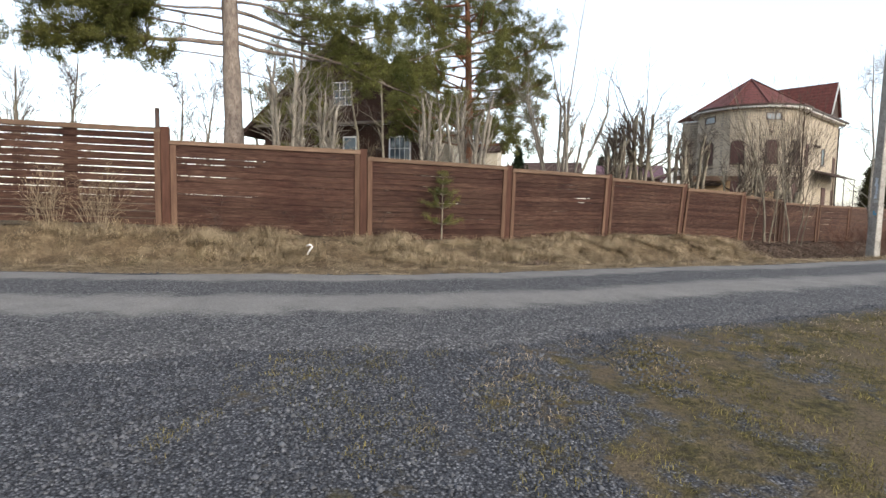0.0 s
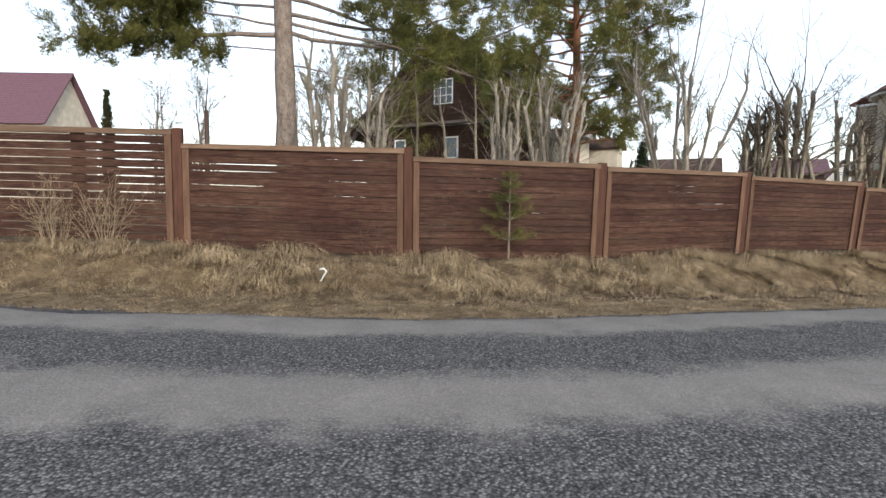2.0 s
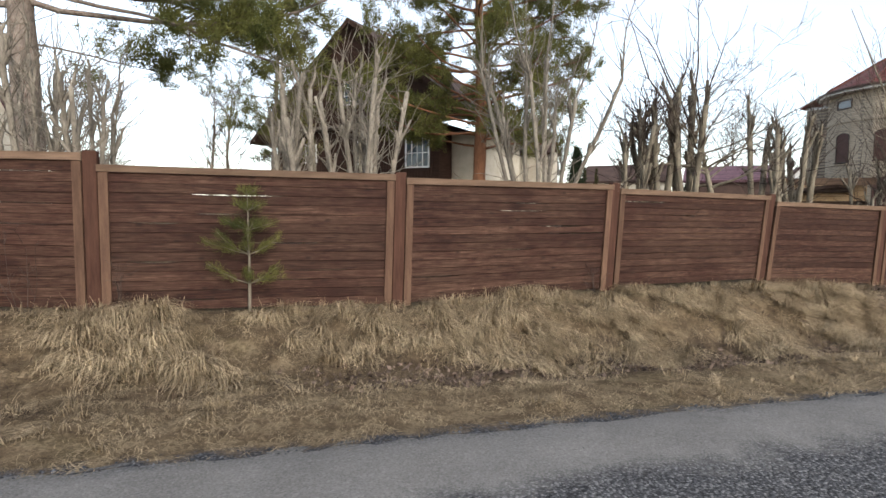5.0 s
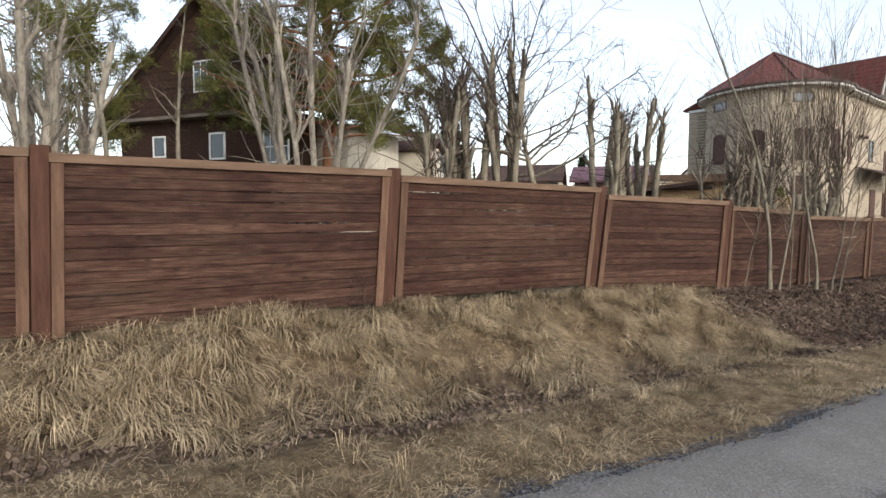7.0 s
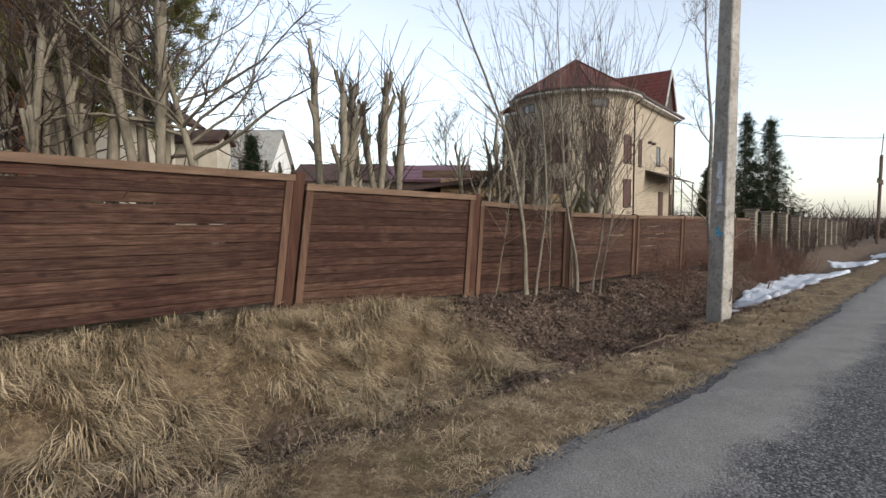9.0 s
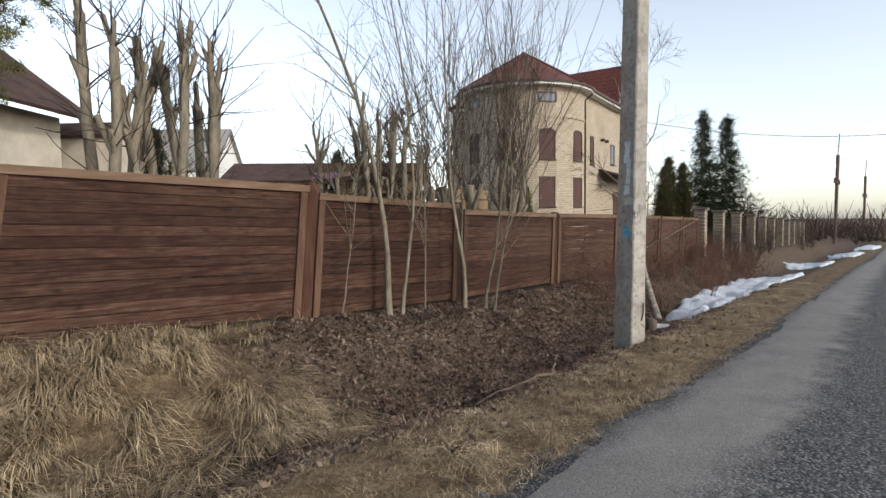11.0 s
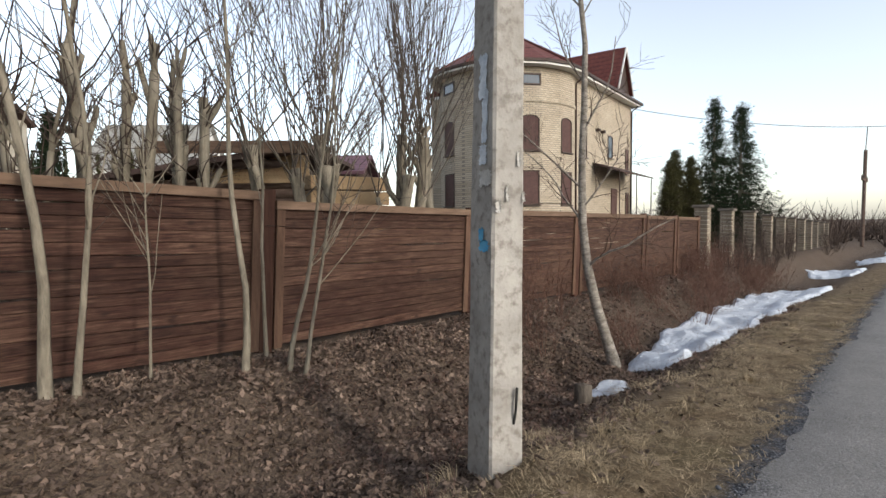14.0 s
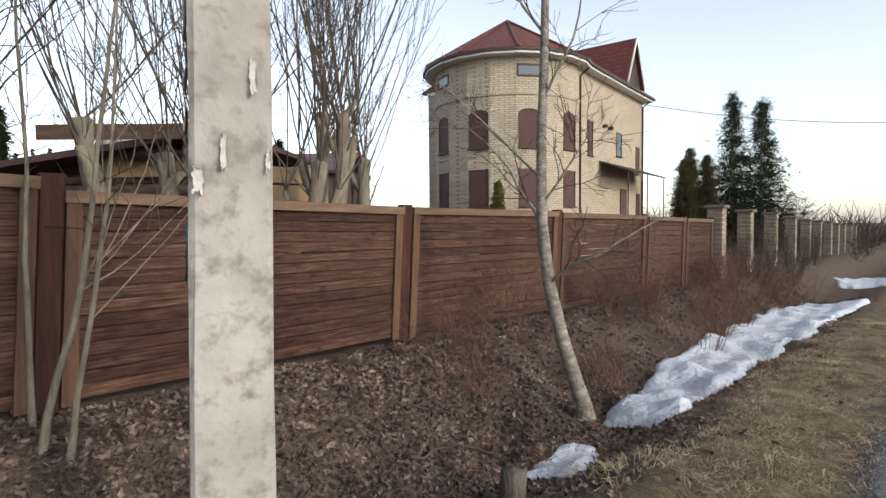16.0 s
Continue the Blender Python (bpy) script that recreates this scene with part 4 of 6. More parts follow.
# ---------------------------------------------------------------- buff brick house with a rounded tower
def brick_courses():
    m, ns, ls, p = material("buff_brickwork")
    tc = ns.new("ShaderNodeTexCoord").outputs["Object"]
    sep = ns.new("ShaderNodeSeparateXYZ")
    ls.new(tc, sep.inputs[0])
    along = mathn(ns, ls, 'ADD', mathn(ns, ls, 'MULTIPLY', sep.outputs[0], 0.9), mathn(ns, ls, 'MULTIPLY', sep.outputs[1], 0.75))
    cmb = ns.new("ShaderNodeCombineXYZ")
    ls.new(along, cmb.inputs[0])
    ls.new(sep.outputs[2], cmb.inputs[1])
    br = ns.new("ShaderNodeTexBrick")
    br.inputs["Scale"].default_value = 1.0
    br.inputs["Brick Width"].default_value, br.inputs["Row Height"].default_value, br.inputs["Mortar Size"].default_value = 0.26, 0.1, 0.014
    br.inputs["Color1"].default_value, br.inputs["Color2"].default_value = (0.385, 0.325, 0.245, 1), (0.49, 0.42, 0.325, 1)
    br.inputs["Mortar"].default_value = (0.24, 0.21, 0.175, 1)
    ls.new(cmb.outputs[0], br.inputs["Vector"])
    st = noise_tex(ns, ls, 0.7, 4, 0.6)
    col = mixc(ns, ls, 0.6, br.outputs["Color"], ramp(ns, ls, st, [(0.3, (0.72, 0.7, 0.68)), (0.7, (1, 1, 1))]), 'MULTIPLY')
    ls.new(col, p.inputs["Base Color"])
    p.inputs["Roughness"].default_value = 0.9
    bump(ns, ls, p, mathn(ns, ls, 'MULTIPLY', br.outputs["Fac"], -1.0), 0.5, 0.01)
    return m


def roof_tiles(name, c1_, c2_):
    m, ns, ls, p = material(name)
    tc = ns.new("ShaderNodeTexCoord").outputs["Object"]
    sep = ns.new("ShaderNodeSeparateXYZ")
    ls.new(tc, sep.inputs[0])
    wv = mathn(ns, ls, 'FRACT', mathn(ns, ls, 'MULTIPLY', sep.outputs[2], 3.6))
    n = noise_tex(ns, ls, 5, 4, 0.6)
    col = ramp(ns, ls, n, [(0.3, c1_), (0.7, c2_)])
    # shade in the crease of each tile step, painted into the colour
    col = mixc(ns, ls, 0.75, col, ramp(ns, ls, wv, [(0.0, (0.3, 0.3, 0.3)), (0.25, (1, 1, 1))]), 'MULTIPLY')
    ls.new(col, p.inputs["Base Color"])
    p.inputs["Roughness"].default_value = 0.5
    bump(ns, ls, p, wv, 0.6, 0.03)
    return m


M["bricks"] = brick_courses()
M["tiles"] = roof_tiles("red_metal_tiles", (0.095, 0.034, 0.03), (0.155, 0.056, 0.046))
M["tiles_purple"] = roof_tiles("plum_metal_tiles", (0.1, 0.055, 0.07), (0.15, 0.085, 0.105))
M["tiles_grey"] = surface("grey_fibre_sheet", (0.24, 0.235, 0.22), (0.34, 0.33, 0.3), 1.5, 0.9)
M["gutter"] = surface("dark_gutter", (0.05, 0.035, 0.03), (0.08, 0.055, 0.045), 4, 0.45)
M["plaster"] = surface("cream_plaster", (0.42, 0.38, 0.31), (0.56, 0.52, 0.44), 1.5, 0.9)
M["roof_dark"] = surface("dark_brown_roofing", (0.05, 0.034, 0.03), (0.1, 0.066, 0.056), 1.2, 0.85, fine=20)


def glass_mat():
    m, ns, ls, p = material("window_glass")
    p.inputs["Base Color"].default_value = (0.03, 0.045, 0.06, 1)
    p.inputs["Roughness"].default_value = 0.06
    p.inputs["Specular IOR Level"].default_value = 0.8
    n = noise_tex(ns, ls, 1.5, 2)
    bump(ns, ls, p, n, 0.05, 0.02)
    return m


M["glass"] = glass_mat()


def prism(name, ring, z0, z1, mat):
    bm = bmesh.new()
    lo = [bm.verts.new((p[0], p[1], z0)) for p in ring]
    hi = [bm.verts.new((p[0], p[1], z1)) for p in ring]
    n = len(ring)
    for i in range(n):
        bm.faces.new((lo[i], lo[(i + 1) % n], hi[(i + 1) % n], hi[i]))
    bm.faces.new(hi)
    bm.faces.new(list(reversed(lo)))
    return bm_mesh(name, bm, mat)


def rod(name, pts, r, mat, k=6):
    t = Tubes()
    t.add(pts, [r] * len(pts), k, True)
    return t.mesh(name, mat)


def window(root, pos, head, w, h, pane_mat, frame_mat, frame_w=0.06, arch=0.0, bars=(0, 0), proud=0.03, sill=True, name="window"):
    """A framed window on a wall. head: degrees of the outward direction. Frame pieces round a recessed pane."""
    win = part(name, None, root)
    win.empty_display_size = 0.1
    win.matrix_basis = pose(pos[0], pos[1], pos[2], 0, 0, head + 90)
    # local: x along the wall, -y outwards, z up
    bm = bmesh.new()
    outline = [(-w / 2, -h / 2), (w / 2, -h / 2), (w / 2, h / 2)]
    if arch:
        outline += [(w / 2 * math.cos(a), h / 2 + arch * math.sin(a)) for a in np.linspace(0, math.pi, 9)[1:-1]]
    outline += [(-w / 2, h / 2)]
    f = bm.faces.new([bm.verts.new((x, -0.012, z)) for x, z in outline])
    ex = bmesh.ops.extrude_face_region(bm, geom=[f])
    for v in ex["geom"]:
        if isinstance(v, bmesh.types.BMVert):
            v.co.y += 0.03
    part("pane", bm_mesh("pane", bm, pane_mat), win)
    if frame_w:
        bm = bmesh.new()
        n = len(outline)
        for i in range(n):
            a, b = Vector((outline[i][0], 0, outline[i][1])), Vector((outline[(i + 1) % n][0], 0, outline[(i + 1) % n][1]))
            d = (b - a).normalized()
            o = Vector((d.z, 0, -d.x)) * frame_w
            vs = [bm.verts.new(p + Vector((0, y, 0))) for y in (-proud - 0.012, 0.02) for p in (a - d * 0.0, b + d * 0.0, b + o + d * frame_w, a + o - d * frame_w)]
            for q in ((0, 1, 2, 3), (7, 6, 5, 4), (0, 4, 5, 1), (1, 5, 6, 2), (2, 6, 7, 3), (3, 7, 4, 0)):
                bm.faces.new([vs[j] for j in q])
        part("frame", bm_mesh("frame", bm, frame_mat), win)
    for k in range(bars[0]):
        x = -w / 2 + w * (k + 1) / (bars[0] + 1)
        part("glazing_bar", box("glazing_bar", x - 0.02, x + 0.02, -0.035, -0.014, -h / 2, h / 2, frame_mat), win)
    for k in range(bars[1]):
        z = -h / 2 + h * (k + 1) / (bars[1] + 1)
        part("glazing_bar", box("glazing_bar", -w / 2, w / 2, -0.033, -0.015, z - 0.02, z + 0.02, frame_mat), win)
    if sill:
        part("sill", box("sill", -w / 2 - 0.08, w / 2 + 0.08, -0.13, 0.0, -h / 2 - 0.1, -h / 2 - 0.05, frame_mat, 0.006), win)
    return win


def brick_house():
    cx, cy, R_, zg, eave, peak = 23.75, 43.6, 3.62, -0.3, 8.9, 11.65
    root = thing("brick_house", "three-storey buff brick house with a faceted tower and red tiled roof", "house")
    N = 20
    vert = lambda k, r, z: Vector((cx + r * math.cos(radians(-102 + 18 * k)), cy + r * math.sin(radians(-102 + 18 * k)), z))
    ring = [vert(k, R_, 0) for k in range(N)]
    part("tower_wall", prism("tower_wall", ring, zg, eave, M["bricks"]), root)
    a, b = Vector((26.45, 41.35, 0)), Vector((33.6, 47.6, 0))
    d = (b - a).normalized()
    back = Vector((-d.y, d.x, 0))
    head = math.degrees(math.atan2(-back.y, -back.x))
    part("wall", prism("wall", [a, b, b + back * 9, a + back * 9], zg, eave + 0.02, M["bricks"]), root)
    # belt courses and eaves
    belt = [vert(k, R_ + 0.05, 0) for k in range(N)]
    part("brick_belt", prism("brick_belt", belt, 7.25, 7.4, M["bricks"]), root)
    part("soffit", prism("soffit", [vert(k, R_ + 0.52, 0) for k in range(N)], eave, eave + 0.1, M["white"]), root)
    part("gutter", prism("gutter", [vert(k, R_ + 0.62, 0) for k in range(N)], eave + 0.1, eave + 0.22, M["gutter"]), root)
    part("soffit", prism("soffit", [a - back * 0.5 - d * 0.1, b - back * 0.5 + d * 0.45, b + back * 9.4 + d * 0.45, a + back * 9 - d * 0.1], eave - 0.02, eave + 0.12, M["white"]), root)
    part("gutter", prism("gutter", [a - back * 0.62 - d * 0.1, b - back * 0.62 + d * 0.55, b - back * 0.5 + d * 0.55, a - back * 0.5 - d * 0.1], eave + 0.08, eave + 0.22, M["gutter"]), root)
    # tower roof: ten tapering faces with raised hips
    for k in range(N):
        p, q = vert(k, R_ + 0.6, eave + 0.2), vert(k + 1, R_ + 0.6, eave + 0.2)
        t = Vector((cx, cy, peak))
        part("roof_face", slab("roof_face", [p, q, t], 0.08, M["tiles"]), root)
        if k % 2 == 0:
            part("hip", rod("hip", [p + Vector((0, 0, 0.03)), t + Vector((0, 0, 0.03))], 0.07, M["tiles"], 5), root)
    # main roof over the long wall, hipped back from the eave
    e0, e1 = a - back * 0.6 - d * 0.1, b - back * 0.6 + d * 0.5
    r0, r1 = a + back * 4.3 + d * 1.2, b + back * 4.3 - d * 3.0
    z0, z1 = eave + 0.22, 11.9
    z = lambda v, h: Vector((v.x, v.y, h))
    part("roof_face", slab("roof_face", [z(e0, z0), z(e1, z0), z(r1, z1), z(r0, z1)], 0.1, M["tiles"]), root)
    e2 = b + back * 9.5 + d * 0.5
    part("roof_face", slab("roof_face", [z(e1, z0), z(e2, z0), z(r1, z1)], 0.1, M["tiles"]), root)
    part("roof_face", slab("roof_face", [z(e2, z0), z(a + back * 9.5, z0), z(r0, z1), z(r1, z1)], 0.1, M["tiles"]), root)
    # gabled dormer over the wall
    A = a + d * ((Vector((32.0, 46.3, 0)) - a).dot(d)) - back * 0.1
    w, zt, zb = 1.25, 12.15, 9.7
    L, R2 = A - d * w, A + d * w
    rear = back * 4.2
    part("dormer_gable", slab("dormer_gable", [z(L, zb - 0.7), z(R2, zb - 0.7), z(R2, zb), z(A, zt - 0.1), z(L, zb)], 0.12, M["gutter"]), root)
    for side in (L, R2):
        o = (side - A).normalized() * 0.18
        q = [z(A - back * 0.2, zt), z(A + rear, zt), z(side + rear + o, zb - 0.25), z(side - back * 0.2 + o, zb - 0.25)]
        part("dormer_roof", slab("dormer_roof", q if side is L else list(reversed(q)), 0.07, M["tiles"]), root)
        part("bargeboard", rod("bargeboard", [z(A - back * 0.22, zt - 0.06), z(side - back * 0.22 + o, zb - 0.3)], 0.06, M["white"], 4), root)
    # windows of the tower
    for k in range(-2, 2):
        ang = -93 + 36 * k
        n = Vector((math.cos(radians(ang)), math.sin(radians(ang)), 0))
        c = Vector((cx, cy, 0)) + n * (R_ * math.cos(radians(9)))
        window(root, (c.x, c.y, 5.7), ang, 0.84, 1.4, M["shutter"], M["gutter"], 0.05, 0.2)
        window(root, (c.x, c.y, 3.2), ang, 0.84, 1.55, M["shutter"], M["gutter"], 0.05)
        if k in (-2, 0):
            window(root, (c.x, c.y, 8.3), ang, 0.95, 0.4, M["glass"], M["gutter"], 0.07, sill=False)
        for zc in (2.1, 4.65):
            part("brick_belt", box("brick_belt", -0.54, 0.54, -0.04, 0.0, zc - 0.05, zc + 0.05, M["bricks"]), root, m=pose(c.x, c.y, 0, 0, 0, ang + 90))
    # long wall: windows, door, canopy on thin posts, downpipes, lamps
    on = lambda s, zz, out=0.0: (a + d * s - back * out) + Vector((0, 0, zz))
    for s, zz, w_, h_, mt in ((1.5, 5.8, 0.5, 1.6, "shutter"), (5.5, 5.9, 0.7, 1.2, "glass"), (8.6, 5.3, 0.5, 1.5, "shutter"), (8.7, 2.6, 0.5, 1.4, "shutter")):
        p = on(s, zz)
        window(root, p, head, w_, h_, M[mt], M["gutter"], 0.05)
    p = on(6.2, 2.4)
    door = part("door", box("door", -0.5, 0.5, -0.06, 0.0, -1.1, 1.1, M["shutter"], 0.01), root, m=pose(p.x, p.y, p.z, 0, 0, head + 90))
    p = on(5.4, 4.45)
    canopy = part("canopy", None, root)
    canopy.matrix_basis = pose(p.x, p.y, p.z, 0, 0, head + 90)
    part("canopy_roof", slab("canopy_roof", [(-3.2, -1.7, -0.25), (3.2, -1.7, -0.25), (2.7, 0, 0.35), (-2.7, 0, 0.35)], 0.06, M["roof_dark"]), canopy)
    for x in (-3.0, 0.0, 3.0):
        part("canopy_post", rod("canopy_post", [(x, -1.6, -0.3), (x, -1.6, -4.7)], 0.03, M["gutter"], 6), canopy)
    for zz in (-2.6, -3.4):
        part("railing", rod("railing", [(-3.0, -1.6, zz), (3.0, -1.6, zz)], 0.025, M["gutter"], 5), canopy)
    for s in (0.15, 9.35):
        part("downpipe", rod("downpipe", [on(s, eave - 0.05, 0.5), on(s, eave - 0.35, 0.08), on(s, zg, 0.08)], 0.05, M["gutter"], 6), root)
    for s in (3.2, 4.0):
        p = on(s, 6.6, 0.0)
        part("wall_lamp", box("wall_lamp", -0.1, 0.1, -0.25, 0, -0.08, 0.08, M["gutter"], 0.02), root, m=pose(p.x, p.y, p.z, 0, 0, head + 90))
    return root


brick_house()


# ---------------------------------------------------------------- dark wooden house behind the fence
def wooden_house():
    root = thing("wooden_house", "dark brown wooden house with a steep gable and white window frames", "house")
    f0, f1 = Vector((-11.2, 33.75, 0)), Vector((1.2, 29.72, 0))
    d = (f1 - f0).normalized()
    back = Vector((-d.y, d.x, 0))
    L = (f1 - f0).length - 0.7
    W = L - 2.0                      # the boarded front ends here, a plastered side stands back under the eave
    head = math.degrees(math.atan2(-back.y, -back.x))
    m = pose(f0.x, f0.y, 0, 0, 0, math.degrees(math.atan2(d.y, d.x)))
    # local: x along the front, -y towards the road
    low = part("lower_wall", box("lower_wall", 0.4, W, 0.0, 6.0, 0.2, 5.95, M["dark_wood"]), root, m=m)
    for k in range(int((W - 0.6) / 0.16)):
        x = 0.45 + k * 0.16
        part("board", box("board", x, x + 0.145, -0.025, -0.002, 0.3, 5.9, M["dark_wood"]), low)
    part("side_wall", box("side_wall", W + 0.003, L - 0.5, 1.2, 6.0, 0.2, 5.6, M["plaster"]), root, m=m)
    mid, top = 5.87, 10.95
    gable = part("gable_wall", slab("gable_wall", [(0.2, -0.35, 6.1), (L - 0.1, -0.35, 6.1), (mid, -0.35, top - 0.25)], 0.2, M["dark_wood"]), root, m=m)
    for k in range(12):
        z = 6.15 + k * 0.38
        t = (z + 0.34 - 6.1) / (top - 0.25 - 6.1)
        if t < 0.97:
            xa, xb = 0.2 + (mid - 0.2) * t, L - 0.1 + (mid - L + 0.1) * t
            part("board", box("board", xa, xb, -0.385, -0.352, z, z + 0.35, M["dark_wood"]), gable)
    part("cornice", box("cornice", -0.2, L + 0.2, -0.55, 0.0, 5.95, 6.1, M["cornice"], 0.01), root, m=m)
    for x0, x1 in ((-0.75, mid), (mid, L + 0.75)):
        lo, hi = (x0, mid) if x1 == mid else (x1, mid)
        zl = 5.55
        q = [(lo, -0.8, zl), (mid, -0.8, top), (mid, 6.3, top), (lo, 6.3, zl)]
        part("roof", slab("roof", q if x1 == mid else list(reversed(q)), 0.14, M["roof_dark"]), root, m=m)
        part("bargeboard", slab("bargeboard", [(lo, -0.84, zl - 0.22), (mid, -0.84, top - 0.24), (mid, -0.84, top + 0.02), (lo, -0.84, zl + 0.04)], 0.04, M["dark_wood"]), root, m=m)
    for (x, y, z), w, h, bars in (((-8.55, 32.9, 4.85), 0.62, 0.8, (0, 0)), ((-5.38, 31.86, 4.76), 0.72, 1.0, (0, 0)), ((-2.46, 30.92, 4.62), 1.15, 1.2, (3, 1))):
        window(root, (x + 0.02 * 1, y - 0.04, z), head, w, h, M["glass"], M["white"], 0.08, bars=bars, sill=False)
    p = Vector((-5.62, 31.94, 7.66)) - back * 0.4
    window(root, p, head, 1.05, 1.2, M["glass"], M["white"], 0.05, bars=(2, 2), sill=False)
    return root


M["cornice"] = surface("grey_weathered_board", (0.12, 0.1, 0.085), (0.2, 0.17, 0.145), 2, 0.8, stretch=(1, 1, 6))
wooden_house()

# ---------------------------------------------------------------- other buildings
def gable_house(name, label, a, b, depth, z0, zw, ridge, wall, roof, over=0.4, gable_front=False, cat="house", group=""):
    """A plain house: front from a to b on the plan, running back by depth."""
    root = thing(name, label, cat, group)
    a, b = Vector((*a, 0)), Vector((*b, 0))
    d = (b - a).normalized()
    L = (b - a).length
    m = pose(a.x, a.y, 0, 0, 0, math.degrees(math.atan2(d.y, d.x)))
    part("wall", box("wall", 0, L, 0, depth, z0, zw, wall), root, m=m)
    if gable_front:
        part("gable", slab("gable", [(0, 0.01, zw), (L, 0.01, zw), (L / 2, 0.01, ridge - 0.1)], -0.15, wall), root, m=m)
        for s in (0, 1):
            lo = -over if s == 0 else L + over
            q = [(lo, -over, zw - 0.25), (L / 2, -over, ridge), (L / 2, depth + over, ridge), (lo, depth + over, zw - 0.25)]
            part("roof", slab("roof", q if s == 0 else list(reversed(q)), 0.15, roof), root, m=m)
    else:
        for s in (0, 1):
            lo = -over if s == 0 else depth + over
            q = [(-over, lo, zw - 0.1), (L + over, lo, zw - 0.1), (L + over, depth / 2, ridge), (-over, depth / 2, ridge)]
            part("roof", slab("roof", q if s == 0 else list(reversed(q)), 0.14, roof), root, m=m)
        for x in (0, L - 0.15):
            part("gable", slab("gable", [(x, 0.02, zw), (x, depth / 2, ridge - 0.15), (x, depth - 0.02, zw)], -0.15, wall), root, m=m)
    return root


annex = gable_house("plastered_outbuilding", "cream plastered outbuilding with a low dark roof beside the wooden house", (-1.6, 37.95), (3.5, 36.2), 1.2, 0.1, 5.2, 5.7, M["plaster"], M["roof_dark"], 0.2)
for _x in (1.7, 3.1):
    part("corner_post", box("corner_post", _x, _x + 0.14, -0.04, -0.003, 0.2, 5.1, M["dark_wood"]), annex, m=pose(-1.6, 37.95, 0, 0, 0, math.degrees(math.atan2(-1.75, 5.2))))
gable_house("grey_roofed_house", "distant pale house under a broad grey roof", (-8.0, 74.5), (2.2, 72.0), 9, -1, 7.0, 11.8, M["white"], M["tiles_grey"], 0.3)
gable_house("plum_roofed_house", "distant house with a plum-coloured metal roof", (-66, 46.0), (-52.4, 49.4), 9, 0, 9.7, 15.8, M["plaster"], M["tiles_purple"], 0.5)
gable_house("far_shed", "distant shed with a dull plum roof", (11.4, 40.5), (15.4, 39.4), 4, -0.2, 3.9, 4.75, M["roof_dark"], M["tiles_purple"], 0.3, cat="shed")
gable_house("far_cottage", "distant cottage with a brown tiled roof", (6.0, 48.5), (11.5, 47.3), 6, 0, 4.3, 5.6, M["plaster"], M["roof_dark"], 0.3)
gable_house("far_cottage", "far small house with a pale gable", (24.0, 62.0), (27.5, 61.0), 7, 0, 4.2, 6.4, M["white"], M["roof_dark"], 0.3, True)


def log_shed():
    root = thing("log_shed", "dark log shed with planked gable and felt roof", "shed")
    a = Vector((10.6, 26.9, 0))
    b = Vector((13.4, 26.2, 0))
    d = (b - a).normalized()
    L = (b - a).length
    m = pose(a.x, a.y, 0, 0, 0, math.degrees(math.atan2(d.y, d.x)))
    part("inner_wall", box("inner_wall", 0.12, L - 0.1, 0.06, 3.4, 0.0, 2.7, M["dark_wood"]), root, m=m)
    t = M["log"]
    for k in range(13):
        z = 0.15 + k * 0.185
        part("log", rod("log", [(-0.15, 0.0, z), (L + 0.15, 0.0, z)], 0.098, t, 8), root, m=m)
        part("log", rod("log", [(L, -0.2, z + 0.09), (L, 3.5, z + 0.09)], 0.095, t, 8), root, m=m)
    part("roof", slab("roof", [(-0.9, -0.7, 2.5), (L + 0.25, -0.7, 3.05), (L + 0.25, 3.9, 3.1), (-0.9, 3.9, 2.6)], 0.1, M["roof_dark"]), root, m=m)
    part("fascia", slab("fascia", [(0.4, -0.74, 2.88), (L + 0.25, -0.74, 2.86), (L + 0.25, -0.74, 3.08), (0.4, -0.74, 3.1)], -0.03, M["rail"]), root, m=m)
    for k in range(7):
        z = 2.38 + k * 0.075
        part("plank", box("plank", 0.9, L + 0.1, -0.16, -0.13, z, z + 0.07, M["tan_plank"]), root, m=m)
    return root


M["log"] = surface("dark_logs", (0.07, 0.045, 0.035), (0.14, 0.1, 0.08), 3, 0.85, stretch=(1, 1, 4))
M["tan_plank"] = surface("tan_planks", (0.3, 0.2, 0.11), (0.42, 0.3, 0.18), 3, 0.8, obrand=0.15)
log_shed()
_tb = thing("board_stack", "stacked pale sawn boards behind the fence", "timber", at=pose(14.1, 24.7, gz(14.1, 24.7), 0, 0, 20))
for _k in range(9):
    part("board", box("board", -0.7, 0.7, -0.15, 0.15, 0.0 + _k * 0.245, 0.22 + _k * 0.245, M["tan_plank"], 0.01), _tb)
_tarp = bmesh.new()
bmesh.ops.create_icosphere(_tarp, subdivisions=3, radius=1.0)
for _v in _tarp.verts:
    _n = noise.noise(_v.co * 2.3)
    _v.co = Vector((_v.co.x * 0.75, _v.co.y * 0.25, max(_v.co.z, -0.6) * 0.13)) * (1 + 0.2 * _n)
_sh = tagged(new("tarpaulin_bundle", bm_mesh("tarpaulin_bundle", _tarp, M["gutter"], True)), "dark rolled tarpaulin on a ledge of the log shed", "tarpaulin")
_sh.matrix_basis = pose(12.3, 26.2, 2.72, 0, 0, -14)


